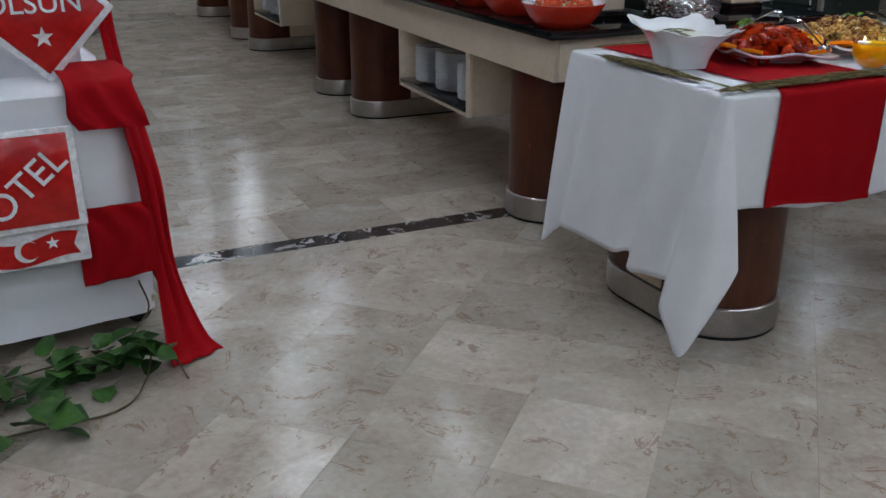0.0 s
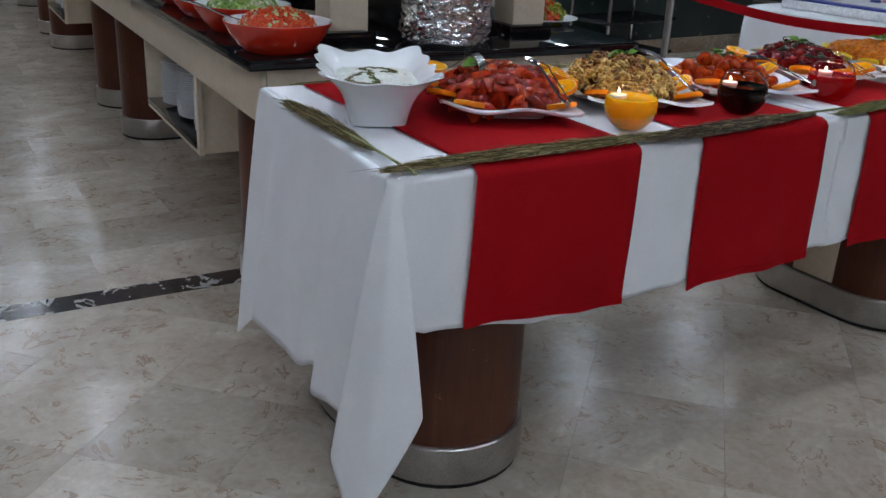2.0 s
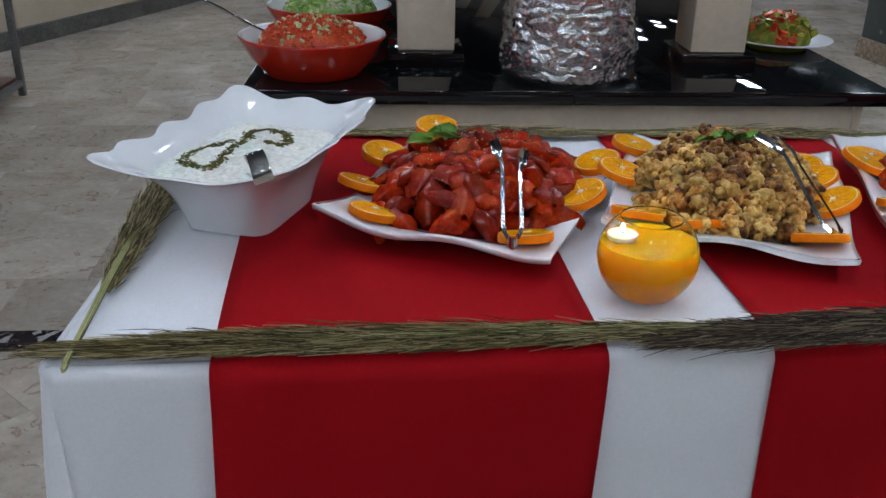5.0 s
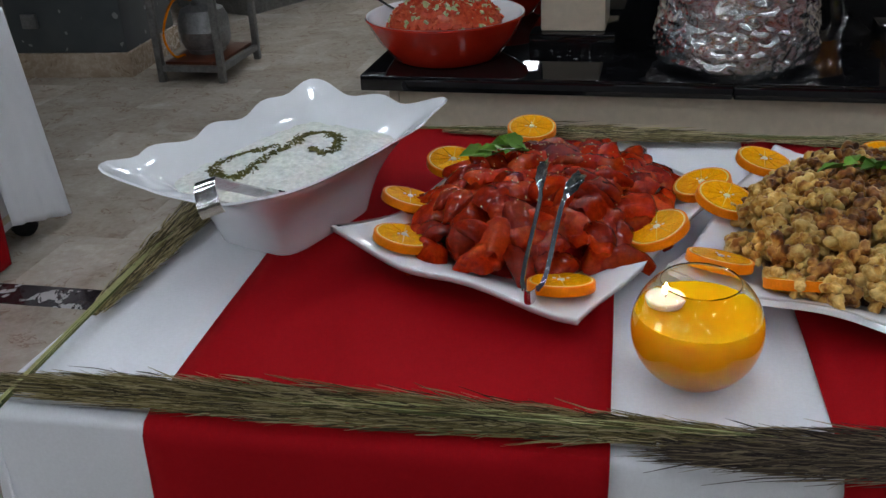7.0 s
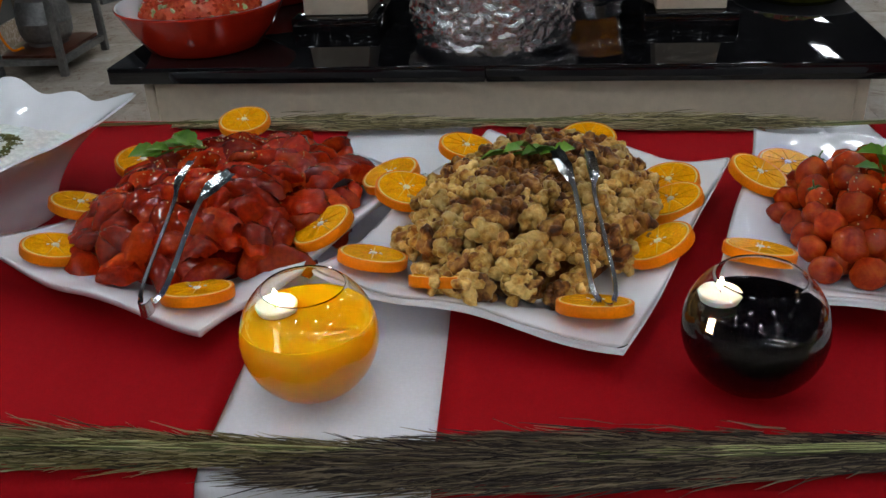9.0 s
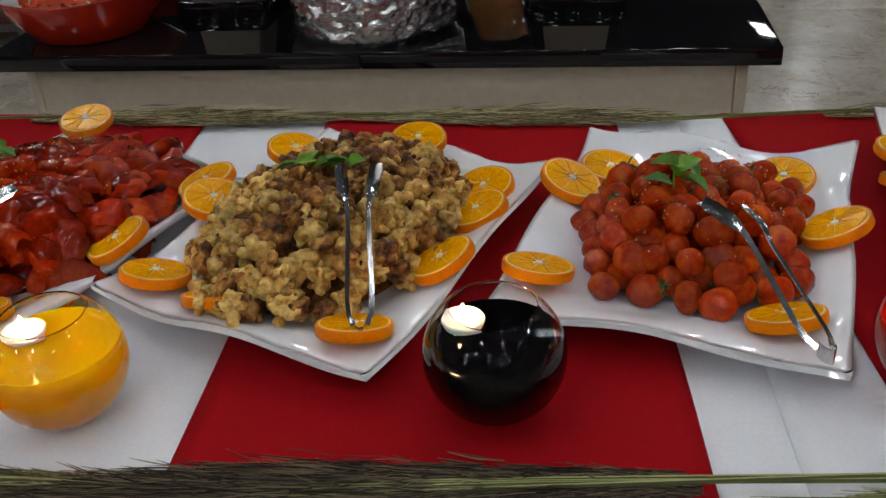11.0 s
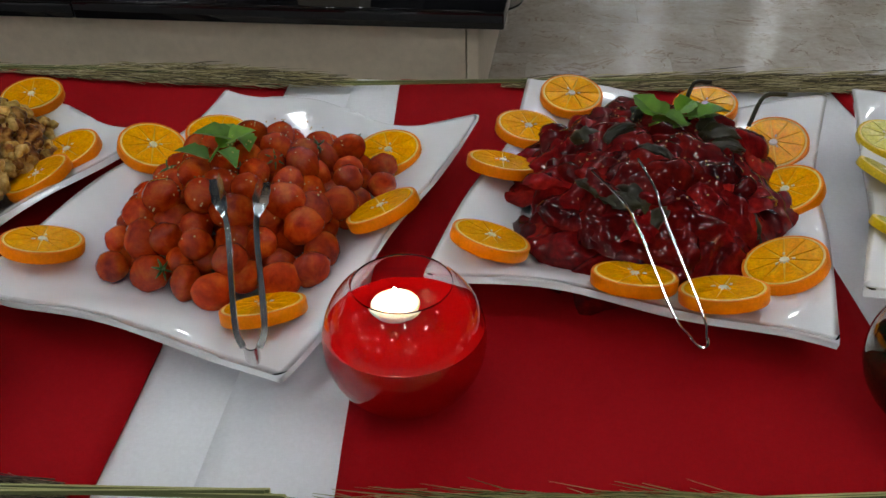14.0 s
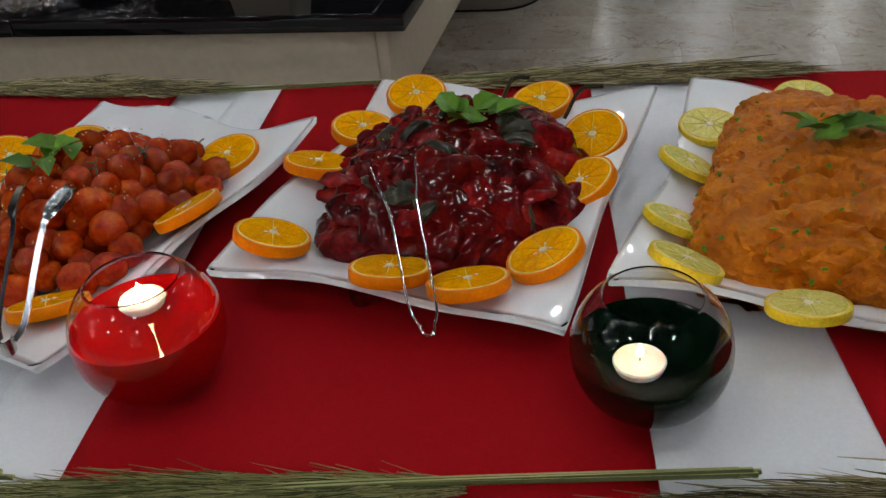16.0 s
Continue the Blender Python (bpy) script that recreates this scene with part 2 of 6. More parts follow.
# ---- mesh helpers ----
def mesh_of(name, bm, mat, smooth=True):
    bmesh.ops.recalc_face_normals(bm, faces=bm.faces)
    me = bpy.data.meshes.new(name)
    bm.to_mesh(me)
    bm.free()
    for p in me.polygons:
        p.use_smooth = smooth
    if mat:
        me.materials.append(mat)
    return me


def sharp(me, deg=35):
    me.set_sharp_from_angle(angle=radians(deg))
    return me


def part(name, bm, mat, parent, label="", smooth=True, m=None):
    ob = new(name, sharp(mesh_of(name, bm, mat, smooth)))
    ob.parent = parent
    if m is not None:
        ob.matrix_basis = m
    return tagged(ob, label)


def thing(name, label, category, m=None, group="", kind=""):
    e = new(name)
    e.empty_display_size = 0.05
    if m is not None:
        e.matrix_basis = m
    return tagged(e, label, category, group, kind)


def solo(name, bm, mat, label, category, m=None, group="", kind="", smooth=True):
    ob = new(name, sharp(mesh_of(name, bm, mat, smooth)))
    if m is not None:
        ob.matrix_basis = m
    return tagged(ob, label, category, group, kind)


def add_box(bm, x0, x1, y0, y1, z0, z1, bevel=0.0, segs=2):
    r = bmesh.ops.create_cube(bm, size=1.0)
    vs = r["verts"]
    bmesh.ops.scale(bm, vec=(x1 - x0, y1 - y0, z1 - z0), verts=vs)
    bmesh.ops.translate(bm, vec=((x0 + x1) / 2, (y0 + y1) / 2, (z0 + z1) / 2), verts=vs)
    if bevel:
        es = list({e for v in vs for e in v.link_edges})
        bmesh.ops.bevel(bm, geom=es, offset=bevel, segments=segs, affect="EDGES", profile=0.5)


def box(x0, x1, y0, y1, z0, z1, bevel=0.0, segs=2):
    bm = bmesh.new()
    add_box(bm, x0, x1, y0, y1, z0, z1, bevel, segs)
    return bm


def rings(bm, loops, closed=True, cap0=False, cap1=False):
    """Skin a list of loops of points."""
    vs = [[bm.verts.new(p) for p in lp] for lp in loops]
    for a, b in zip(vs, vs[1:]):
        n = len(a)
        for i in range(n if closed else n - 1):
            j = (i + 1) % n
            bm.faces.new((a[i], a[j], b[j], b[i]))
    if cap0:
        bm.faces.new(vs[0])
    if cap1:
        bm.faces.new(vs[-1])
    return vs


def lathe(profile, n=40, cap0=False, cap1=False):
    bm = bmesh.new()
    rings(bm, [[(r * math.cos(2 * math.pi * i / n), r * math.sin(2 * math.pi * i / n), z) for i in range(n)] for r, z in profile], True, cap0, cap1)
    return bm


def tube(bm, pts, radius, n=8, taper=None):
    pts = [Vector(p) for p in pts]
    loops = []
    up = Vector((0.13, 0.2, 1.0)).normalized()
    for i, p in enumerate(pts):
        d = (pts[min(i + 1, len(pts) - 1)] - pts[max(i - 1, 0)]).normalized()
        s = d.cross(up)
        if s.length < 1e-3:
            s = d.cross(Vector((1, 0, 0)))
        s.normalize()
        w = s.cross(d)
        r = radius if taper is None else radius * taper[i]
        loops.append([p + r * (math.cos(2 * math.pi * k / n) * s + math.sin(2 * math.pi * k / n) * w) for k in range(n)])
    rings(bm, loops, True, True, True)


def curve_pts(ctrl, n):
    """A smooth line through the points given."""
    c = [Vector(p) for p in ctrl]
    c = [2 * c[0] - c[1]] + c + [2 * c[-1] - c[-2]]
    out = []
    k = len(c) - 3
    for i in range(n + 1):
        s = min(i / n * k, k - 1e-6)
        j, t = int(s), s - int(s)
        a, b, d, e = c[j:j + 4]
        out.append(0.5 * ((2 * b) + (d - a) * t + (2 * a - 5 * b + 4 * d - e) * t * t + (3 * b - a - 3 * d + e) * t ** 3))
    return out


def smooth01(t):
    t = max(0.0, min(1.0, t))
    return t * t * (3 - 2 * t)


def stadium(hx, r, n=12):
    """A closed outline: two half circles, hx either side of the middle along x."""
    out = []
    for i in range(n + 1):
        a = -math.pi / 2 + math.pi * i / n
        out.append((hx + r * math.cos(a), r * math.sin(a)))
    for i in range(n + 1):
        a = math.pi / 2 + math.pi * i / n
        out.append((-hx + r * math.cos(a), r * math.sin(a)))
    return out


def prism(outline, z0, z1, bevel=0.0):
    bm = bmesh.new()
    if bevel:
        cx = sum(p[0] for p in outline) / len(outline)
        cy = sum(p[1] for p in outline) / len(outline)
        inn = []
        for x, y in outline:
            d = Vector((cx - x, cy - y))
            d = d.normalized() * bevel if d.length else d
            inn.append((x + d.x, y + d.y))
        loops = [[(x, y, z0) for x, y in inn], [(x, y, z0 + bevel) for x, y in outline], [(x, y, z1 - bevel) for x, y in outline], [(x, y, z1) for x, y in inn]]
    else:
        loops = [[(x, y, z0) for x, y in outline], [(x, y, z1) for x, y in outline]]
    rings(bm, loops, True, True, True)
    return bm


def lump(seed, sx, sy, sz, amp=0.25, freq=2.2, sub=3):
    """An uneven rounded piece of food."""
    bm = bmesh.new()
    bmesh.ops.create_icosphere(bm, subdivisions=sub, radius=1.0)
    o = Vector((seed * 7.3, seed * 3.1, seed * 1.7))
    for v in bm.verts:
        n = v.co.normalized()
        k = 1 + amp * noise.noise(n * freq + o) + amp * 0.45 * noise.noise(n * freq * 2.7 + o)
        v.co = Vector((n.x * sx, n.y * sy, n.z * sz)) * k
    return bm


# ---- the hall ----
X0, X1, Y0, Y1, CEIL = -8.0, 11.0, -9.0, 15.0, 3.1
bm = box(X0, X1, Y0, Y1, -0.2, -0.004)
floor = solo("floor", bm, M_GROUT, "polished beige marble floor laid in tiles with thin joints", "floor", kind="structure", smooth=False)
for nm, b4 in (("wall_south", (X0 - 0.2, X1 + 0.2, Y0 - 0.2, Y0, -0.2, CEIL)), ("wall_north", (X0 - 0.2, X1 + 0.2, Y1, Y1 + 0.2, -0.2, CEIL)),
               ("wall_west", (X0 - 0.2, X0, Y0, Y1, -0.2, CEIL)), ("wall_east", (X1, X1 + 0.2, Y0, Y1, -0.2, CEIL))):
    solo(nm, box(*b4), M_WALL, "plain dark brown painted wall of the dining hall", "wall", kind="structure", smooth=False)
solo("ceiling", box(X0 - 0.2, X1 + 0.2, Y0 - 0.2, Y1 + 0.2, CEIL, CEIL + 0.2), M_CEIL, "plain dark grey ceiling with rows of small downlights", "ceiling", kind="structure", smooth=False)


def downlight():
    """A recessed fitting with two square lamps in one white frame."""
    e = thing("ceiling_lamp", "recessed ceiling lamp with two square lenses in a white frame", "ceiling lamp", group="ceiling lamps")
    for y in (-0.178, 0.0, 0.178):
        part("frame", box(-0.086, 0.086, y - 0.016, y + 0.016, -0.012, 0.0, 0.002), M_PORC, e)
    for x in (-0.080, 0.080):
        part("frame", box(x - 0.008, x + 0.008, -0.1615, 0.1615, -0.011, 0.0, 0.002), M_PORC, e)
    for y in (-0.089, 0.089):
        part("lens", box(-0.070, 0.070, y - 0.070, y + 0.070, -0.006, -0.001), M_LAMP, e, "glowing lens")
    return e


first = downlight()
lx, ly = -6.0, -7.6
first.matrix_basis = pose(lx, ly, CEIL)
for i in range(9):
    for j in range(15):
        x, y = lx + 1.55 * i + 0.5 * (j % 2), ly + 1.5 * j
        if (i or j) and x < (6.6 if y > 2.5 else 4.6) and not (x < -1.5 and y > 0.0):
            copy_thing(first, pose(x, y, CEIL))


def speckled_column(name, x0, x1, y0, y1, mat, label):
    e = thing(name, label, "column", kind="structure")
    part("shaft", box(x0, x1, y0, y1, 0.14, CEIL, 0.006), mat, e)
    part("skirting", box(x0 - 0.015, x1 + 0.015, y0 - 0.015, y1 + 0.015, 0.0, 0.14, 0.004), M_SKIRT, e, "beige stone skirting")
    return e


def speckle_mat(name, a, b, spot):
    m, nt, bs = nodes_of(name)
    v = coords(nt, "Object", False)
    col = ramp_node(nt, noise_node(nt, v, 4, 5), [(0.3, a), (0.7, b)])
    vor = nt.nodes.new("ShaderNodeTexVoronoi")
    vor.inputs["Scale"].default_value = 11
    nt.links.new(v, vor.inputs["Vector"])
    d = math_node(nt, "ADD", vor.outputs["Distance"], math_node(nt, "MULTIPLY", noise_node(nt, v, 50, 3), 0.25))
    dot = math_node(nt, "LESS_THAN", d, 0.30)
    some = math_node(nt, "GREATER_THAN", noise_node(nt, v, 6, 2), 0.47)
    col = mix_node(nt, math_node(nt, "MULTIPLY", math_node(nt, "MULTIPLY", dot, some), 0.75), col, spot)
    nt.links.new(col, bs.inputs["Base Color"])
    bs.inputs["Roughness"].default_value = 0.35
    bump_node(nt, bs, noise_node(nt, v, 40, 4), 0.08, 0.002)
    return m


M_COLGREY = speckle_mat("speckled_grey", (0.045, 0.055, 0.06), (0.075, 0.085, 0.09), (0.30, 0.31, 0.31))
M_COLGREEN = speckle_mat("speckled_green", (0.02, 0.035, 0.035), (0.04, 0.06, 0.058), (0.25, 0.27, 0.22))
speckled_column("column_1", -2.62, -1.93, 4.20, 4.86, M_COLGREY, "dark grey speckled square column on a beige stone skirting")
speckled_column("column_2", 4.25, 6.9, 4.62, 5.3, M_COLGREEN, "dark green speckled broad pier on a beige stone skirting")
e = thing("wall_socket", "small grey surface-mounted socket box on the column", "socket")
part("box", box(-2.52, -2.43, 4.17, 4.20, 0.285, 0.365, 0.006), M_GALV, e)
part("cover", box(-2.51, -2.44, 4.163, 4.172, 0.295, 0.355, 0.004), M_GALV, e)


# ---- buffet table ----
TX1 = 3.3
ASKEW = pose(0, -0.007, 0, 0, 0, -2.1)


def back_y(x):
    return max(0.80, 0.885 - 0.053 * x)


def pedestal(parent, cx, cy, half, r, turn, top):
    """A drum with half-round veneered ends, a pale panel in each flat side and a steel band at its foot."""
    m = pose(cx, cy, 0, 0, 0, turn)
    p = part("pedestal", prism(stadium(half, r, 16), 0.10, top), M_WOOD, parent, "brown veneered drum pedestal", m=m)
    part("base_band", prism(stadium(half, r + 0.012, 16), 0.012, 0.115, 0.004), M_STEEL, p, "brushed steel foot band")
    part("plinth", prism(stadium(half, r + 0.006, 16), 0.0, 0.013), M_RUBBER, p, "black foot")
    if half > 0.1:
        w = half * 0.62
        for s in (-1, 1):
            part("panel", box(-w, w, s * r - 0.004, s * r + 0.006, 0.12, top - 0.004, 0.002), M_BEIGE, p, "cream side panel")
    return p


table = thing("buffet_table", "long buffet table on veneered drum pedestals under a cloth", "table", ASKEW)
bm = bmesh.new()
xs = [0.016 + (TX1 - 0.028) * i / 16 for i in range(17)]
rings(bm, [[(x, 0.012, z) for x in xs] + [(x + 0.11 * max(0.0, 1 - x / 0.9), back_y(x) - 0.012, z) for x in reversed(xs)] for z in (TABLE_Z - 0.045, TABLE_Z - 0.004)], True, True, True)
part("tabletop", bm, M_BEIGE, table, "board top")
for cx in (0.30, 2.17):
    pedestal(table, cx + 0.035, 0.44, 0.135, 0.20, 90, TABLE_Z - 0.045)


def over_edge(s, z_top, drop_y):
    """Height and outward step of a cloth s metres past the start of a rounded table edge."""
    r = 0.014
    arc = r * math.pi / 2
    if s < 0:
        return 0.0, z_top
    if s < arc:
        a = s / r
        return r * math.sin(a), z_top - r + r * math.cos(a)
    return r + drop_y * (s - arc), z_top - r - (s - arc)


def front_fold(x, f):
    """How far the hanging cloth swings forward at x, f of the way down."""
    return f * (0.0045 * math.sin(x * 19 + 0.7) + 0.003 * math.sin(x * 41) + 0.012 * noise.noise(Vector((x * 4, 0.7, f))))


def flat_cloth(name, x0, x1, z, front_bottom, label, wob, wave=0.004, back_drop=0.10, hem=0.006, mat=None, skew=0.0, out=0.0, lean=(0.0, 0.0)):
    """A length of cloth across the table, down its front and a little down its back."""
    bm = bmesh.new()
    nx = max(8, int((x1 - x0) / 0.02))
    cols = []
    for i in range(nx + 1):
        u = i / nx
        x = x0 + (x1 - x0) * u
        yb = back_y(x)
        pull = lean[0] + (lean[1] - lean[0]) * u
        col = []
        nb = 6
        for k in range(nb):
            s = back_drop * (1 - k / nb) + 0.0
            dy, zz = over_edge(s, z, 0.02)
            col.append((x + pull + 0.003 * noise.noise(Vector((wob, u * 3, s * 9))), yb - 0.014 + dy, zz))
        ny = 30
        for k in range(ny + 1):
            t = k / ny
            y = (yb - 0.014) * (1 - t) + 0.014 * t
            zz = z + 0.0007 * noise.noise(Vector((x * 6 + wob, y * 6, 0.3))) + 0.0007
            col.append((x + pull * (1 - t) + 0.002 * noise.noise(Vector((wob + 3, u * 2, y * 5))), y, zz))
        drop = z - front_bottom(x)
        for k in range(1, 41):
            s = drop * (k / 40) ** 0.9
            dy, zz = over_edge(s, z, 0.012)
            f = smooth01(s / drop)
            yy = 0.014 - dy - out * smooth01(s / 0.03) - front_fold(x, f)
            col.append((x + skew * f + 0.004 * f * noise.noise(Vector((wob, s * 6, u * 2))), yy, zz))
        cols.append(col)
    rings(bm, cols, False)
    ob = solo(name, bm, mat, label, "tablecloth" if mat is M_WHITE else "table runner", ASKEW)
    bm = bmesh.new()
    hem_rows = [[(c[q][0], c[q][1] - o, c[q][2]) for q, o in ((-3, 0.0022), (-2, 0.0026), (-1, 0.0022))] for c in cols]
    rings(bm, [lp + [(x, y + 0.0012, z) for x, y, z in reversed(lp)] for lp in hem_rows], True, True, True)
    part("hem", bm, mat, ob, "stitched hem")
    sol = ob.modifiers.new("cloth", "SOLIDIFY")
    sol.thickness, sol.offset = 0.0016, -1.0
    return ob


# the first white cloth also falls over the table's end, with its corner hanging as a pointed fold
bm = bmesh.new()
cols = []
NXC = 60
XE = 1.372
zc = TABLE_Z
for i in range(NXC + 1):
    x = 0.014 + (XE - 0.014) * i / NXC
    yb = back_y(x)
    col = [(x + 0.085 * yb * max(0.0, 1 - x / 0.9), yb - 0.014 + over_edge(0.10 * (1 - k / 5), zc, 0.02)[0], over_edge(0.10 * (1 - k / 5), zc, 0.02)[1]) for k in range(5)]
    for k in range(31):
        t = k / 30
        y = (yb - 0.014) * (1 - t) + 0.014 * t
        col.append((x + 0.085 * y * max(0.0, 1 - x / 0.9), y, zc + 0.0008 * noise.noise(Vector((x * 6, y * 6, 0.9)))))
    cols.append(col)
top_rows = rings(bm, cols, False)


def skirt(rim, foot, outs, n=34):
    """Cloth from rim points down to foot points, bent over the edge first."""
    loops = []
    for (rx, ry), f, (ox, oy) in zip(rim, foot, outs):
        col = []
        for k in range(n + 1):
            t = k / n
            if k < 6:
                a = k / 5 * math.pi / 2
                col.append((rx + ox * 0.014 * math.sin(a), ry + oy * 0.014 * math.sin(a), zc - 0.014 + 0.014 * math.cos(a)))
            else:
                q = (k - 5) / (n - 5)
                sx, sy = rx + ox * 0.014, ry + oy * 0.014
                w = q ** 0.8
                jit = 0.004 * q * noise.noise(Vector((f[0] * 7 + 2, f[1] * 7, q * 3)))
                col.append((sx + (f[0] - sx) * w + jit * abs(oy), sy + (f[1] - sy) * w + jit, zc - 0.014 + (f[2] - zc + 0.014) * q))
        loops.append(col)
    rings(bm, loops, False)


rim, foot, outs = [], [], []
YB = back_y(0.014) - 0.014
# back corner fold, the end panel, then the front corner's fold and the front panel
ctrl_foot = curve_pts([(0.11, 0.93, 0.42), (0.055, 0.935, 0.30), (0.006, 0.905, 0.165), (-0.012, 0.872, 0.152), (0.006, 0.83, 0.20), (0.030, 0.80, 0.235), (-0.002, 0.785, 0.236), (-0.004, 0.68, 0.240), (0.004, 0.56, 0.236),
                       (-0.002, 0.46, 0.243), (0.018, 0.400, 0.262), (-0.010, 0.368, 0.215), (-0.004, 0.29, 0.226), (-0.006, 0.22, 0.238), (-0.002, 0.165, 0.245), (0.014, 0.085, 0.25)], 150)
n0 = len(ctrl_foot)
for i, f in enumerate(ctrl_foot):
    t = i / (n0 - 1)
    s = smooth01((t - 0.10) / 0.85)
    ry = YB + (0.030 - YB) * s
    rim.append((0.014 + 0.085 * ry, ry))
    foot.append(f)
    outs.append((-1.0, 0.0))
flap = curve_pts([(0.014, 0.085, 0.25), (-0.012, 0.105, 0.235), (-0.062, 0.138, 0.195), (-0.062, 0.09, 0.115), (-0.060, 0.030, 0.055), (-0.030, -0.020, 0.16), (0.046, -0.055, 0.330), (0.052, -0.044, 0.37), (0.020, -0.016, 0.45), (0.028, -0.010, 0.52), (0.062, -0.006, 0.530)], 80)[1:]
for i, f in enumerate(flap):
    t = (i + 1) / len(flap)
    a = radians(180 + 90 * t)
    rim.append((0.0178 + 0.009 * t, 0.030 - 0.016 * t))
    foot.append(f)
    outs.append((math.cos(a), math.sin(a)))
for i in range(1, 67):
    t = i / 66
    x = 0.062 + (XE - 0.062) * t
    rim.append((max(0.026, x), 0.014))
    foot.append((x, -0.004 - front_fold(x, 1.0), 0.528 - 0.035 * smooth01(x / 0.5) - 0.012 * math.sin(x * 4.0)))
    outs.append((0.0, -1.0))
skirt(rim, foot, outs)
bmesh.ops.remove_doubles(bm, verts=bm.verts, dist=0.0004)
cloth = solo("tablecloth", bm, M_WHITE, "white cotton tablecloth with a pointed corner fold over the table end", "tablecloth", ASKEW)
sol = cloth.modifiers.new("cloth", "SOLIDIFY")
sol.thickness, sol.offset = 0.0016, 0.0
flat_cloth("tablecloth", 1.352, TX1, TABLE_Z + 0.0022, lambda x: 0.485 + 0.012 * math.sin(x * 5), "white cotton tablecloth overlapping its neighbour on the buffet table", 4.2, 0.005, mat=M_WHITE)
runner_label = "deep red cotton runner laid across the white tablecloth"
LEAN = ((0.0, 0.0), (0.0, -0.02), (-0.045, -0.068), (-0.10, -0.10), (-0.10, -0.10))
for k, (a, b, zl, zr, sk) in enumerate(((0.190, 0.632, 0.502, 0.477, -0.012), (0.827, 1.281, 0.466, 0.478, 0.004), (1.460, 1.914, 0.475, 0.455, 0.0), (2.085, 2.50, 0.470, 0.462, 0.0), (2.68, 3.10, 0.470, 0.462, 0.0))):
    flat_cloth("table_runner", a, b, TABLE_Z + 0.0056, lambda x, a=a, b=b, zl=zl, zr=zr: zl + (zr - zl) * (x - a) / (b - a) + 0.007 * math.sin((x - a) * 13), runner_label, 1.7 * k + 0.4, 0.004, mat=M_RED, out=0.010, skew=sk, lean=LEAN[k])


# ---- counter island ----
counter = thing("buffet_counter", "long self-service counter with black granite top, cream fascia and drum pedestals", "counter", COUNTER)
CL = 9.6
SLABZ0, SLABZ1 = 0.860, 0.892
for j in range(5):
    for i in range(2):
        part("granite_slab", box(0.715 * i + 0.0006, 0.715 * (i + 1) - 0.0006, CL / 5 * j + 0.0006, CL / 5 * (j + 1) - 0.0006, SLABZ0, SLABZ1, 0.003), M_GRANITE, counter, "polished black granite slab")
for j in range(5):
    v0, v1 = 0.045 + (CL - 0.09) / 5 * j, 0.045 + (CL - 0.09) / 5 * (j + 1)
    part("fascia", box(0.045, 0.065, v0 + 0.001, v1 - 0.001, 0.690, 0.860, 0.002), M_BEIGE, counter, "cream laminate fascia")
    part("fascia", box(1.365, 1.385, v0 + 0.001, v1 - 0.001, 0.690, 0.860, 0.002), M_BEIGE, counter, "cream laminate fascia")
for v0 in (0.045, CL - 0.065):
    part("fascia", box(0.067, 1.363, v0, v0 + 0.02, 0.690, 0.860, 0.002), M_BEIGE, counter, "cream laminate fascia")
part("underboard", box(0.067, 1.363, 0.067, CL - 0.067, 0.700, 0.716), M_BEIGE, counter)
for v in (0.46, 2.70, 3.50, 5.70, 6.5, 8.45):
    pedestal(counter, 0.70, v, 0.42, 0.178, 0, 0.70)

part("gantry_shelf", box(0.22, 1.26, 0.12, CL - 0.12, 1.52, 1.56, 0.004), M_BLACK, counter, "black gantry shelf over the counter")


def plate_cabinet(v0, v1):
    c = part("cabinet", box(0.05, 0.068, v0, v0 + 0.018, 0.385, 0.688), M_BEIGE, counter, "open cream cabinet hung under the counter")
    z0, z1 = 0.385, 0.690
    for nm, b4, mt in (("side", (0.05, 0.42, v0 + 0.018, v0 + 0.036, z0, z1), M_BEIGE), ("side", (0.05, 0.42, v1 - 0.018, v1, z0, z1), M_BEIGE),
                       ("bottom", (0.05, 0.42, v0 + 0.037, v1 - 0.019, z0, z0 + 0.018), M_BEIGE), ("back", (0.40, 0.418, v0 + 0.037, v1 - 0.019, z0 + 0.019, z1), M_BLACK)):
        part(nm, box(*b4, 0.0015), mt, c)
    part("shelf_stone", box(0.044, 0.399, v0 + 0.038, v1 - 0.020, z0 + 0.019, z0 + 0.041, 0.003), M_GRANITE, c, "black stone shelf")


CABS = ((0.82, 1.72), (4.30, 5.20), (6.95, 7.85))
for v0, v1 in CABS:
    plate_cabinet(v0, v1)


def dinner_plate():
    return lathe([(0.001, 0.003), (0.055, 0.003), (0.06, 0.0), (0.066, 0.0), (0.066, 0.004), (0.118, 0.014), (0.120, 0.0165), (0.117, 0.0175), (0.070, 0.008), (0.001, 0.007)], 28, True, True)


stack_plate = None
rng = random.Random(5)
for v0, v1 in CABS[:2]:
    for k, cnt in enumerate((20, 22, 21)):
        for q in range(cnt):
            m = COUNTER @ pose(0.20 + rng.uniform(-0.003, 0.003), v0 + 0.17 + 0.27 * k + rng.uniform(-0.003, 0.003), 0.4268 + 0.0088 * q)
            if stack_plate is None:
                stack_plate = solo("dinner_plate", dinner_plate(), M_PORC, "plain white dinner plate in a stack on the cabinet shelf", "plate", m, "stacked dinner plates")
            else:
                copy_thing(stack_plate, m)


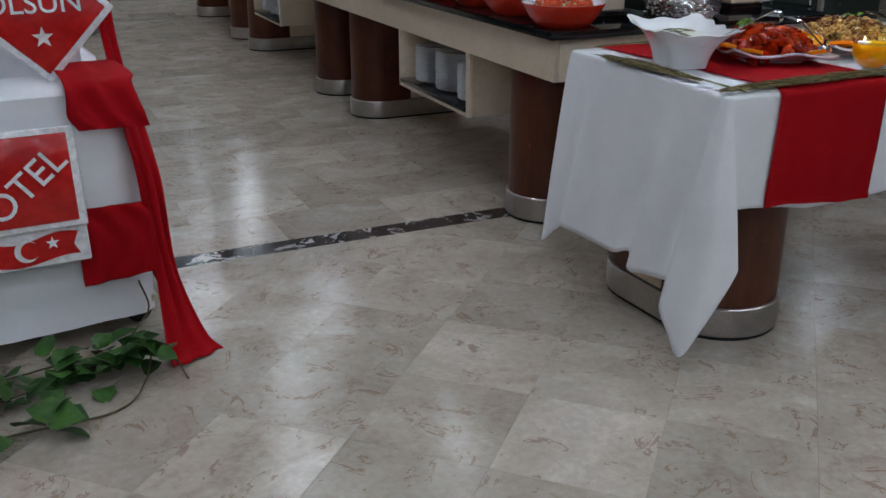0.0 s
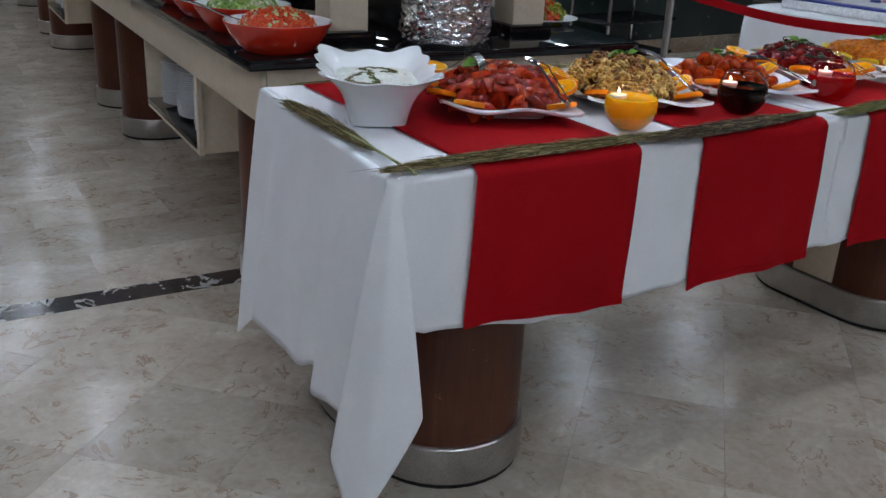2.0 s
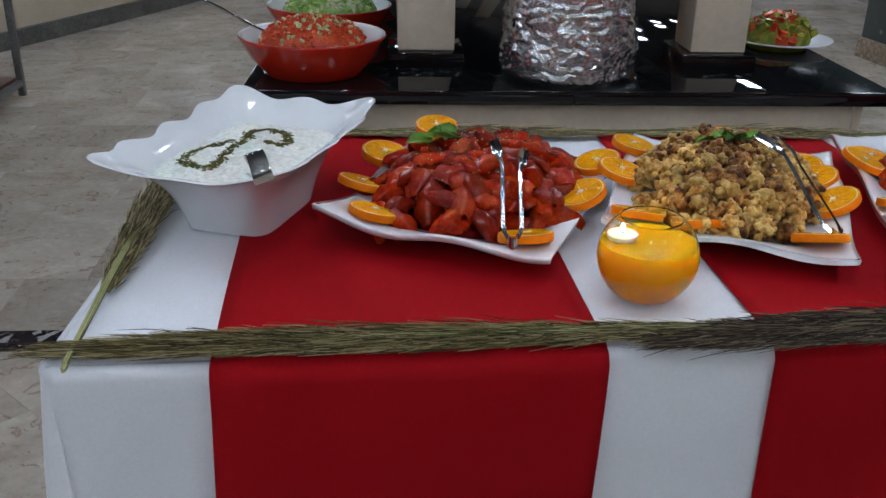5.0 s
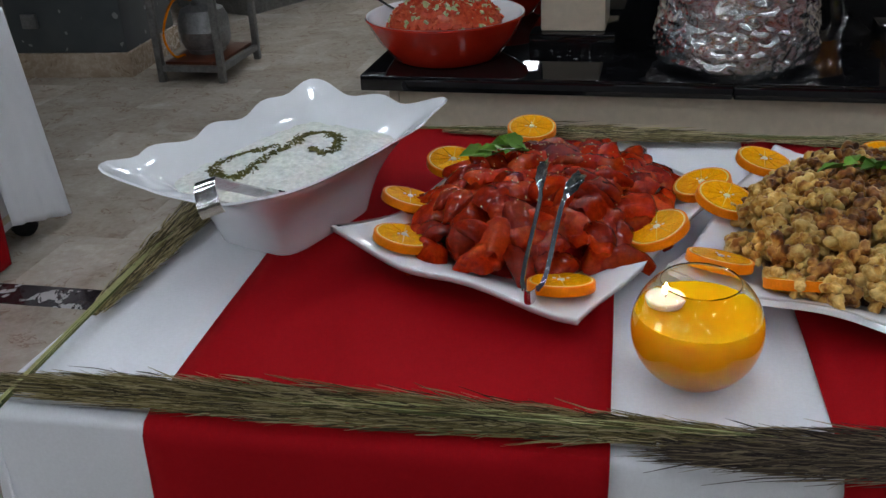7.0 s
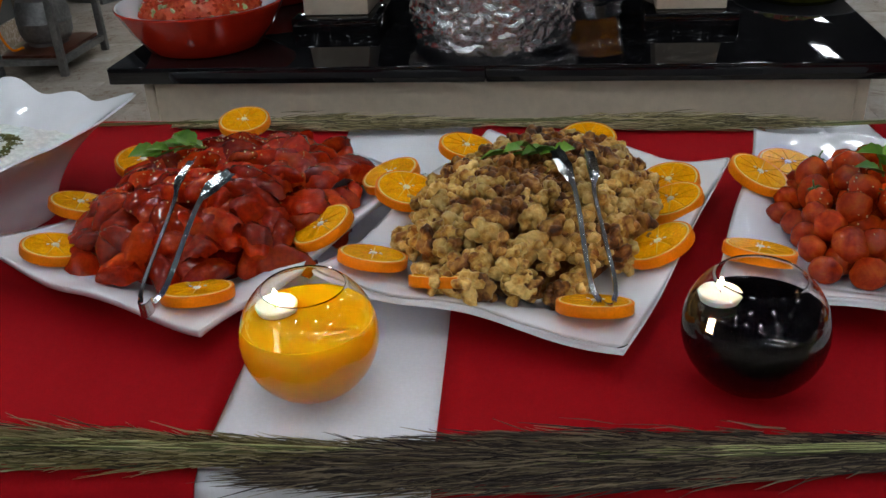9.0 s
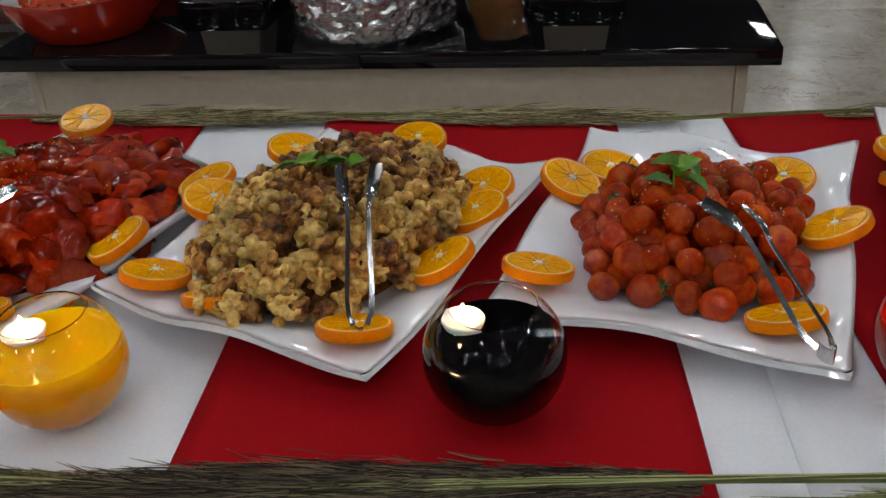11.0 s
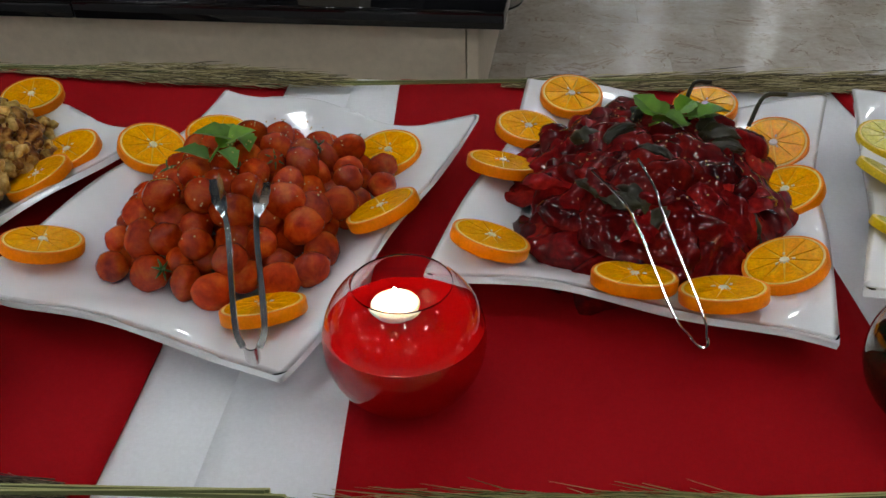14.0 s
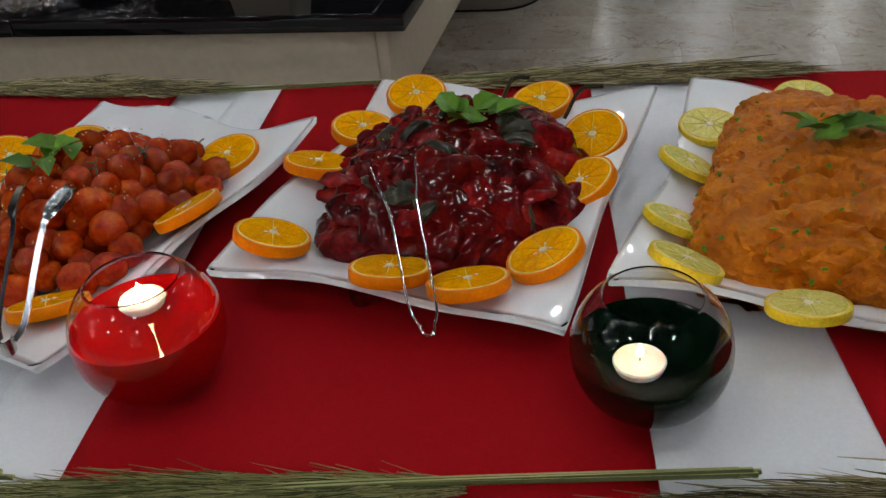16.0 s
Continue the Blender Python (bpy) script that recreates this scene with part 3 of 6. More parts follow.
# ---- things on the counter ----
def gantry_post(u, v):
    p = part("gantry_post", box(u - 0.066, u + 0.066, v - 0.066, v + 0.066, SLABZ1 + 0.042, 1.519, 0.004), M_BEIGE, counter, "cream square post")
    part("post_foot", box(u - 0.088, u + 0.088, v - 0.088, v + 0.088, SLABZ1, SLABZ1 + 0.041, 0.003), M_GRANITE, p, "black stone foot")


for v in (0.275, 2.4, 4.6, 6.8, 9.0):
    for u in (0.40, 1.09):
        gantry_post(u, v)


def round_bowl(r, h):
    return lathe([(0.001, 0.0), (r * 0.62, 0.0), (r * 0.68, 0.006), (r * 0.86, h * 0.5), (r, h - 0.003), (r * 0.995, h), (r * 0.965, h - 0.002)], 56, True)


def bowl_lining(r, h):
    return lathe([(r * 0.99, h + 0.0006), (r * 0.965, h - 0.001), (r * 0.83, h * 0.5), (r * 0.65, 0.012), (r * 0.58, 0.008), (0.001, 0.008)], 56, False, True)


def red_bowl(x, y, r=0.165, h=0.090):
    e = thing("serving_bowl", "round red glazed serving bowl with white inside", "bowl", pose(x, y, SLABZ1), "red salad bowls on the counter")
    part("shell", round_bowl(r, h), M_REDPOT, e)
    part("lining", bowl_lining(r, h), M_PORC, e, "white glazed inside")
    return e


def salad(x, y, r, z, colours, label, kind_name, cat, n=320, size=0.0085, seed=1):
    """A heaped salad of small cut pieces, over a bed."""
    e = thing(kind_name, label, cat, pose(x, y, z))
    rg = random.Random(seed)
    bm = bmesh.new()
    prof = [(r * math.cos(a), 0.004 + 0.058 * math.sin(a) ** 0.8) for a in [math.pi / 2 * k / 10 for k in range(10)]] + [(0.001, 0.062)]
    bed = lathe([(r * 0.9, -0.02)] + prof, 40, True, True)
    part("bed", bed, colours[0], e)
    for ci, mt in enumerate(colours):
        bm = bmesh.new()
        for k in range(n // len(colours)):
            q = math.sqrt(rg.random())
            a = rg.uniform(0, 2 * math.pi)
            s = size * rg.uniform(0.6, 1.3)
            zz = 0.062 * max(0.0, 1 - q * q) ** 0.5 + 0.003
            mtx = pose(q * r * math.cos(a), q * r * math.sin(a), zz, rg.uniform(0, 360), rg.uniform(0, 360), rg.uniform(0, 360))
            res = bmesh.ops.create_cube(bm, size=1.0, matrix=mtx @ Matrix.Diagonal((s, s * 0.8, s * 0.55, 1)))
        ob = part("salad_mix", bm, mt, e, smooth=False)
        tagged(ob, kind="stuff")
    return e


M_TOMD = surf("diced_tomato", [(0.3, (0.42, 0.03, 0.012)), (0.55, (0.55, 0.07, 0.02)), (0.75, (0.65, 0.16, 0.05))], 60, 0.25, bump=0.3, bscale=200)
M_CUCD = surf("diced_cucumber", [(0.3, (0.28, 0.36, 0.10)), (0.7, (0.62, 0.66, 0.36))], 50, 0.3)
M_LETT = surf("lettuce_shreds", [(0.3, (0.10, 0.22, 0.03)), (0.7, (0.36, 0.50, 0.12))], 30, 0.4)
M_CABB = surf("pale_cabbage", [(0.3, (0.50, 0.48, 0.30)), (0.7, (0.70, 0.70, 0.52))], 30, 0.4)
M_OLIVE = surf("green_pickles", [(0.3, (0.14, 0.16, 0.02)), (0.7, (0.34, 0.33, 0.05))], 30, 0.25)
M_BEET = surf("red_cabbage", [(0.3, (0.10, 0.01, 0.03)), (0.7, (0.25, 0.03, 0.06))], 30, 0.3)
bowls = [(0.322, 1.212), (0.372, 1.61), (0.41, 1.98), (0.45, 2.35)]
for x, y in bowls:
    red_bowl(x, y)
zb = SLABZ1 + 0.060
salad(*bowls[0], 0.118, zb, (M_TOMD, M_TOMD, M_TOMD, M_CUCD), "heaped salad of finely diced tomato and cucumber", "tomato_salad", "salad", 620, 0.010, 3)
salad(*bowls[1], 0.118, zb, (M_LETT, M_CABB, M_LETT), "shredded green and white salad in the red bowl", "green_salad", "salad", 420, 0.016, 4)
salad(*bowls[2], 0.118, zb, (M_BEET, M_TOMD), "shredded red cabbage salad in the red bowl", "cabbage_salad", "salad", 320, 0.014, 5)
salad(*bowls[3], 0.118, zb, (M_CABB, M_CUCD), "pale shredded salad in the red bowl", "white_salad", "salad", 320, 0.014, 6)
e = thing("serving_spoon", "long steel serving spoon resting in the tomato salad", "spoon")
bm = bmesh.new()
tube(bm, curve_pts([(0.255, 1.22, 0.972), (0.20, 1.255, 0.985), (0.12, 1.31, 1.02), (0.07, 1.345, 1.035)], 14), 0.0035, 8)
part("handle", bm, M_CHROME, e)
bm = lump(2, 0.028, 0.018, 0.006, 0.05)
part("scoop", bm, M_CHROME, e, m=pose(0.275, 1.21, 0.966, 0, 20, -35))

# foil-wrapped pot
M_FOIL = surf("aluminium_foil", [(0.3, (0.70, 0.69, 0.70)), (0.7, (0.80, 0.79, 0.80))], 40, 0.22, 1.0, bump=0.5, bscale=110, bdist=0.004)


def crumple(p):
    k = 0.0
    for f, a in ((10, 0.0055), (24, 0.0048), (55, 0.0042), (110, 0.0022)):
        k += a * (abs(noise.noise(p * f)) * 2 - 0.5)
    return k


e = thing("foil_wrapped_pot", "round pot wrapped in crumpled silver foil", "pot", pose(0.893, 1.148, SLABZ1))
loops = []
NA, NH = 220, 110
for j in range(NH + 1):
    t = j / NH
    h = 0.002 + 0.34 * t
    r0 = 0.146 - 0.012 * smooth01((0.05 - t) / 0.05) + 0.004 * math.sin(t * 9)
    lp = []
    for i in range(NA):
        a = 2 * math.pi * i / NA
        p = Vector((math.cos(a) * 0.148, math.sin(a) * 0.148, h))
        r = r0 + crumple(p)
        lp.append((r * math.cos(a), r * math.sin(a), h))
    loops.append(lp)
bm = bmesh.new()
rings(bm, loops, True, True, False)
part("foil", bm, M_FOIL, e, "crumpled aluminium foil")
part("pot", lathe([(0.001, 0.006), (0.128, 0.006), (0.130, 0.345), (0.126, 0.345), (0.124, 0.012), (0.001, 0.012)], 40, True, True), M_STEEL, e, "steel pot inside")

# juice jar on a steel foot
M_JUICE = surf("orange_drink", [(0.3, (0.70, 0.22, 0.01)), (0.7, (0.80, 0.30, 0.02))], 8, 0.2, bump=0.0, fine=0.05)
e = thing("drink_dispenser", "glass drink jar of orange juice on a steel foot", "drink dispenser", pose(1.10, 1.50, SLABZ1))
part("foot", lathe([(0.001, 0), (0.085, 0), (0.088, 0.01), (0.075, 0.05), (0.08, 0.07), (0.001, 0.07)], 36, True, True), M_CHROME, e, "polished steel foot")
part("drink", lathe([(0.001, 0.075), (0.066, 0.075), (0.068, 0.30), (0.001, 0.30)], 36, True, True), M_JUICE, e, "orange juice")
ob = part("jar", lathe([(0.001, 0.071), (0.072, 0.071), (0.074, 0.36), (0.0705, 0.36), (0.0690, 0.074), (0.001, 0.0735)], 36, True, True), M_GLASS, e, "clear glass jar")
ob.visible_shadow = False

e = thing("pickle_plate", "white oval plate on the counter", "plate", pose(1.56, 1.44, SLABZ1))
part("dish", lathe([(0.001, 0.0), (0.07, 0.0), (0.075, 0.008), (0.135, 0.022), (0.137, 0.025), (0.132, 0.026), (0.074, 0.013), (0.001, 0.011)], 40, True, True), M_PORC, e)
salad(1.555, 1.44, 0.085, SLABZ1 + 0.014, (M_OLIVE, M_OLIVE, M_TOMD), "heap of green pickles with a little red pepper", "pickles", "pickles", 130, 0.026, 9)


# ---- display stand with plaques, on a wheeled frame ----
stand = thing("display_stand", "stepped display stand on wheels draped in white cloth", "display stand")


def draped_block(x0, x1, y0, y1, z0, z1, seed, flare=0.02):
    """A box under cloth: soft edges, sides that hang in shallow folds."""
    bm = bmesh.new()
    hx, hy = (x1 - x0) / 2, (y1 - y0) / 2
    n = 96
    outline = []
    for i in range(n):
        a = 2 * math.pi * (i + 0.5) / n
        c, s = math.cos(a), math.sin(a)
        k = 1 / (abs(c) ** 14 + abs(s) ** 14) ** (1 / 14)
        outline.append((c * k * hx, s * k * hy, a))
    loops = []
    cx, cy = (x0 + x1) / 2, (y0 + y1) / 2
    for q in (0.0, 0.5, 0.9, 0.97):
        loops.append([(cx + x * q, cy + y * q, z1) for x, y, a in outline])
    loops[0] = [(cx + x * 0.02, cy + y * 0.02, z1) for x, y, a in outline]
    for k in range(25):
        t = k / 24
        z = z1 - 0.012 - (z1 - z0 - 0.012) * t
        lp = []
        for x, y, a in outline:
            w = flare * t * (0.5 + noise.noise(Vector((x * 6 + seed, y * 6, t * 1.2)))) + 0.006 * noise.noise(Vector((x * 14, y * 14 + seed, z * 7)))
            d = Vector((x, y)).normalized()
            lp.append((cx + x + d.x * w, cy + y + d.y * w, z))
        loops.append(lp)
    rings(bm, loops, True, True, False)
    return bm


part("lower_tier", draped_block(-2.55, -1.375, 1.10, 2.24, 0.075, 0.835, 1.0), M_WHITE, stand, "white draped lower tier")
part("upper_tier", draped_block(-2.45, -1.46, 1.42, 2.15, 0.836, 1.62, 5.0), M_WHITE, stand, "white draped upper tier")
part("base_board", box(-2.52, -1.37, 1.13, 2.20, 0.10, 0.125, 0.004), M_CABB, stand, "bare wooden base board")
for x, y in ((-2.45, 1.2), (-1.42, 1.22), (-2.45, 2.12), (-1.385, 2.12)):
    w = part("caster", lathe([(0.001, -0.014), (0.040, -0.014), (0.048, -0.008), (0.048, 0.008), (0.040, 0.014), (0.001, 0.014)], 24, True, True), M_RUBBER, stand, "black rubber caster wheel", m=pose(x, y, 0.049, 90, 0, 20))
    part("fork", box(-0.02, 0.02, 0.03, 0.052, -0.018, 0.018, 0.002), M_GALV, w, "steel caster fork")

M_ICING = surf("white_icing", [(0.3, (0.74, 0.74, 0.76)), (0.7, (0.84, 0.84, 0.85))], 14, 0.5, bump=0.5, bscale=50, bdist=0.004)
M_GEL = surf("red_gel", [(0.3, (0.42, 0.008, 0.008)), (0.7, (0.55, 0.016, 0.014))], 10, 0.22, bump=0.25, bscale=30, bdist=0.003, coat=0.3)


def letters(text, size, m, parent, mat, depth=0.004):
    cu = bpy.data.curves.new("lettering", "FONT")
    cu.body, cu.size, cu.extrude, cu.align_x, cu.align_y = text, size, depth, "CENTER", "CENTER"
    cu.resolution_u = 4
    tmp = new("lettering_source", cu)
    me = bpy.data.meshes.new_from_object(tmp.evaluated_get(bpy.context.evaluated_depsgraph_get()))
    bpy.data.objects.remove(tmp)
    me.materials.clear()
    me.materials.append(mat)
    ob = new("lettering", me)
    ob.parent, ob.matrix_basis = parent, m
    return ob


def star(r):
    return [(r * (1 if k % 2 == 0 else 0.40) * math.cos(math.pi / 2 + k * math.pi / 5), r * (1 if k % 2 == 0 else 0.40) * math.sin(math.pi / 2 + k * math.pi / 5)) for k in range(10)]


def plaque(name, w, h, m, label):
    """An upright plaque in its own plane: x to the right, y up, z towards the viewer."""
    e = thing(name, label, "plaque", m)
    part("board", box(-w / 2, w / 2, -h / 2, h / 2, 0.0, 0.018, 0.006, 3), M_ICING, e, "white iced board")
    return e


tilt = 82
e = plaque("square_plaque", 0.40, 0.300, pose(-1.768, 1.052, 0.592, tilt, 0, 0), "white plaque with a raised red square and white lettering")
bm = box(-0.176, 0.176, -0.132, 0.132, 0.016, 0.024, 0.004)
part("red_panel", bm, M_GEL, e, "glossy red panel")
letters("OTEL", 0.112, pose(0.045, -0.012, 0.026, 0, 0, 38), e, M_ICING)
e = plaque("flag_plaque", 0.42, 0.115, pose(-1.782, 1.043, 0.385, tilt, 0, 0), "long white plaque with a red waving flag shape and star")
wav = [(-0.19 + 0.37 * k / 24, 0.032 + 0.012 * math.sin(k / 24 * 9)) for k in range(25)] + [(0.165, 0.0)] + [(0.18 - 0.37 * k / 24, -0.040 + 0.010 * math.sin(k / 24 * 8 + 1)) for k in range(25)]
part("flag", prism(wav, 0.017, 0.022), M_GEL, e, "glossy red flag shape")
part("star", prism(star(0.020), 0.0221, 0.0245), M_ICING, e, "white star", m=pose(0.105, 0.012, 0))
cres = [(0.034 * math.cos(a), 0.034 * math.sin(a)) for a in [radians(40 + 280 * k / 20) for k in range(21)]] + [(0.010 + 0.027 * math.cos(a), 0.027 * math.sin(a)) for a in [radians(315 - 270 * k / 20) for k in range(21)]]
part("crescent", prism(cres, 0.0221, 0.0245), M_ICING, e, "white crescent", m=pose(0.030, -0.002, 0))
e = plaque("diamond_plaque", 0.315, 0.315, pose(-1.583, 1.335, 1.045, 80, 0, 0) @ pose(0, 0, 0, 0, 0, 45), "white diamond plaque with a raised red panel, lettering and star")
part("red_panel", box(-0.137, 0.137, -0.137, 0.137, 0.016, 0.024, 0.004), M_GEL, e, "glossy red panel")
back = pose(0, 0, 0, 0, 0, -45)
letters("OLSUN", 0.088, back @ pose(-0.018, 0.018, 0.026), e, M_ICING)
part("star", prism(star(0.033), 0.0241, 0.028), M_ICING, e, "white star", m=back @ pose(-0.004, -0.082, 0))


def drape(name, left, right, label, n=40, fold=0.010, seed=0.0, m=26):
    """A strip of cloth between two lines, with folds along its length."""
    a, b = curve_pts(left, n), curve_pts(right, n)
    bm = bmesh.new()
    loops = []
    for i in range(n + 1):
        lp = []
        w = b[i] - a[i]
        up = Vector((0.3, -1.0, 0.25)).normalized()
        for k in range(m + 1):
            t = k / m
            f = fold * (math.sin(t * 15 + 2.5 * math.sin(i / n * 4 + seed)) + 0.6 * noise.noise(Vector((t * 5, i / n * 6, seed))))
            lp.append(a[i] + w * t + up * f)
        loops.append(lp)
    rings(bm, loops, False)
    ob = solo(name, bm, M_RED, label, "cloth")
    s = ob.modifiers.new("cloth", "SOLIDIFY")
    s.thickness = 0.0016
    return ob


drape("red_drape", [(-1.575, 1.40, 0.870), (-1.575, 1.16, 0.862), (-1.578, 1.068, 0.845), (-1.578, 1.058, 0.770), (-1.55, 1.056, 0.722)],
      [(-1.37, 1.42, 0.868), (-1.35, 1.20, 0.858), (-1.372, 1.10, 0.845), (-1.36, 1.072, 0.770), (-1.345, 1.060, 0.715)], "red cotton cloth folded over the white stand", 40, 0.009, 0.3)
drape("red_drape", [(-1.40, 1.50, 1.30), (-1.40, 1.47, 1.05), (-1.40, 1.36, 0.86), (-1.425, 1.09, 0.72), (-1.40, 1.06, 0.55), (-1.39, 1.05, 0.36), (-1.385, 1.02, 0.24), (-1.40, 0.90, 0.03), (-1.405, 0.80, 0.008)],
      [(-1.33, 1.58, 1.30), (-1.33, 1.55, 1.05), (-1.33, 1.46, 0.86), (-1.325, 1.22, 0.66), (-1.325, 1.10, 0.52), (-1.322, 1.08, 0.36), (-1.315, 1.02, 0.22), (-1.27, 0.93, 0.05), (-1.235, 0.86, 0.008)],
      "long red cotton cloth trailing from the stand to the floor", 70, 0.010, 1.3)
drape("red_drape", [(-1.60, 1.062, 0.478), (-1.60, 1.052, 0.42), (-1.60, 1.045, 0.33), (-1.60, 1.042, 0.232)],
      [(-1.385, 1.065, 0.475), (-1.38, 1.052, 0.42), (-1.375, 1.045, 0.33), (-1.37, 1.042, 0.245)], "red cotton cloth swag on the stand front", 30, 0.011, 2.1)
drape("red_drape", [(-1.335, 1.25, 0.70), (-1.325, 1.28, 0.5), (-1.315, 1.32, 0.3), (-1.30, 1.40, 0.02)],
      [(-1.325, 1.95, 0.72), (-1.315, 1.95, 0.55), (-1.30, 1.90, 0.35), (-1.29, 1.86, 0.02)], "red cotton cloth hanging down the side of the stand", 30, 0.006, 4.1)
bm = bmesh.new()
loops = []
for i in range(31):
    t = i / 30
    loops.append([(-1.345 + 0.05 * t + 0.012 * t * math.sin(k * 0.9), 1.93 + 0.32 * k / 20 + 0.05 * t * (k / 20), 0.80 - (0.79 - 0.12 * (1 - k / 20)) * t) for k in range(21)])
rings(bm, loops, False)
ob = part("side_cloth", bm, M_WHITE, stand, "white cloth hanging to the floor")
ob.modifiers.new("cloth", "SOLIDIFY").thickness = 0.0016


# ---- ivy on the floor ----
def leaf_mesh(name, l, w, mat, fold=0.25, lobes=0.0):
    bm = bmesh.new()
    rows = []
    n = 8
    for i in range(n + 1):
        t = i / n
        half = w * (math.sin(math.pi * t ** 0.75) + lobes * abs(math.sin(t * 9)) * (1 - t)) * 0.5
        half = max(half, 0.0004)
        z = 0.15 * l * math.sin(t * 2.6) * 0.6
        rows.append([(s * half, l * t, z + fold * abs(s) * half) for s in (-1, -0.5, 0, 0.5, 1)])
    rings(bm, rows, False)
    return sharp(mesh_of(name, bm, mat), 60)


IVY = [leaf_mesh("leaf", 0.100, 0.088, M_IVY, 0.3, 0.30), leaf_mesh("leaf", 0.065, 0.06, M_IVY, 0.4, 0.35), leaf_mesh("leaf", 0.10, 0.07, M_IVY, 0.2, 0.2)]
ivy = thing("ivy_vine", "cut ivy vine with green leaves on the floor by the stand", "vine")
rg = random.Random(11)
for ctrl in ([(-2.35, 0.90, 0.02), (-1.95, 0.93, 0.025), (-1.65, 0.95, 0.03), (-1.42, 0.86, 0.03), (-1.385, 0.72, 0.006)],
             [(-2.3, 0.52, 0.012), (-1.95, 0.62, 0.012), (-1.62, 0.62, 0.010), (-1.50, 0.76, 0.02), (-1.44, 0.95, 0.05)],
             [(-1.44, 1.045, 0.22), (-1.42, 1.035, 0.13), (-1.46, 1.00, 0.09), (-1.56, 0.93, 0.04), (-1.75, 0.86, 0.02), (-2.2, 0.75, 0.015)]):
    bm = bmesh.new()
    line = curve_pts(ctrl, 40)
    tube(bm, line, 0.0032, 6)
    part("stem", bm, M_STEM, ivy, "thin brown stem")
for k in range(140):
    c = rg.random()
    x = -1.42 - 0.95 * rg.random() ** 0.9
    y = rg.choice((0.92, 0.88, 0.80, 0.62 if x < -1.72 else 0.86)) + rg.gauss(0, 0.045)
    if x > -1.55 and y < 0.72:
        y = 0.80
    ob = new("leaf", rg.choice(IVY))
    ob.parent = ivy
    ob.matrix_basis = pose(x, min(y, 1.0), rg.uniform(0.015, 0.085), rg.uniform(-35, 30), rg.uniform(-30, 30), rg.uniform(0, 360))


# ---- far furniture ----
e = thing("steel_stand", "open grey steel frame stand with a wooden shelf", "stand", pose(-1.70, 4.10, 0, 0, 0, -4))
for x in (0.0, 0.36):
    for y in (0.0, 0.50):
        part("leg", box(x - 0.018, x + 0.018, y - 0.018, y + 0.018, 0.0, 0.80, 0.002), M_GALV, e)
for z in (0.06, 0.765):
    for y in (0.0, 0.5):
        part("rail", box(0.019, 0.341, y - 0.015, y + 0.015, z, z + 0.03), M_GALV, e)
    for x in (0.0, 0.36):
        part("rail", box(x - 0.015, x + 0.015, 0.019, 0.481, z, z + 0.03), M_GALV, e)
part("shelf", box(0.02, 0.34, 0.02, 0.48, 0.091, 0.108, 0.002), M_WOOD, e, "dark wooden shelf")
part("top", box(-0.03, 0.39, -0.03, 0.53, 0.796, 0.822, 0.004), M_GALV, e)
e = thing("gas_bottle", "squat dull grey gas bottle on the stand shelf", "gas bottle", pose(-1.52, 4.36, 0.109))
part("tank", lathe([(0.001, 0.012), (0.09, 0.012), (0.125, 0.03), (0.14, 0.07), (0.142, 0.12), (0.145, 0.125), (0.142, 0.13), (0.14, 0.19), (0.12, 0.24), (0.06, 0.265), (0.001, 0.268)], 36, True, True), M_GALV, e)
part("foot_ring", lathe([(0.10, 0.0), (0.105, 0.0), (0.105, 0.024), (0.10, 0.024), (0.10, 0.0)], 36), M_GALV, e)
part("collar", lathe([(0.055, 0.262), (0.06, 0.262), (0.06, 0.32), (0.055, 0.32), (0.055, 0.262)], 30), M_GALV, e)
bm = bmesh.new()
tube(bm, curve_pts([(-1.54, 4.33, 0.40), (-1.62, 4.22, 0.42), (-1.68, 4.16, 0.25), (-1.64, 4.16, 0.13), (-1.60, 4.22, 0.12)], 30), 0.007, 8)
solo("gas_hose", bm, M_RIND, "thin orange gas hose looping from the gas bottle", "hose")
e = thing("low_counter", "long low cream counter on a dark plinth", "counter", pose(-1.75, 5.75, 0, 0, 0, 62))
part("front", box(0.0, 3.4, 0.03, 0.80, 0.12, 0.86, 0.004), M_BEIGE, e)
part("plinth", box(0.0, 3.36, 0.0, 0.78, 0.0, 0.119), M_GALV, e, "grey plinth")
part("worktop", box(-0.02, 3.42, -0.02, 0.84, 0.861, 0.90, 0.004), M_WOOD, e, "brown worktop")

e = thing("service_trolley", "black two-shelf service trolley with steel posts on casters", "trolley", pose(4.38, 3.98, 0, 0, 0, 4))
for z in (0.13, 0.40, 0.80):
    part("shelf", box(0.0, 0.82, 0.0, 0.48, z, z + 0.03, 0.01), M_BLACK, e, "black shelf")
for x in (0.03, 0.79):
    for y in (0.03, 0.45):
        bm = bmesh.new()
        tube(bm, [(x, y, 0.09), (x, y, 0.98)], 0.014, 10)
        part("post", bm, M_CHROME, e, "steel post")
        part("caster", lathe([(0.001, -0.012), (0.040, -0.012), (0.045, -0.006), (0.045, 0.006), (0.040, 0.012), (0.001, 0.012)], 20, True, True), M_RUBBER, e, "black caster", m=pose(x, y, 0.046, 90, 0, 30))

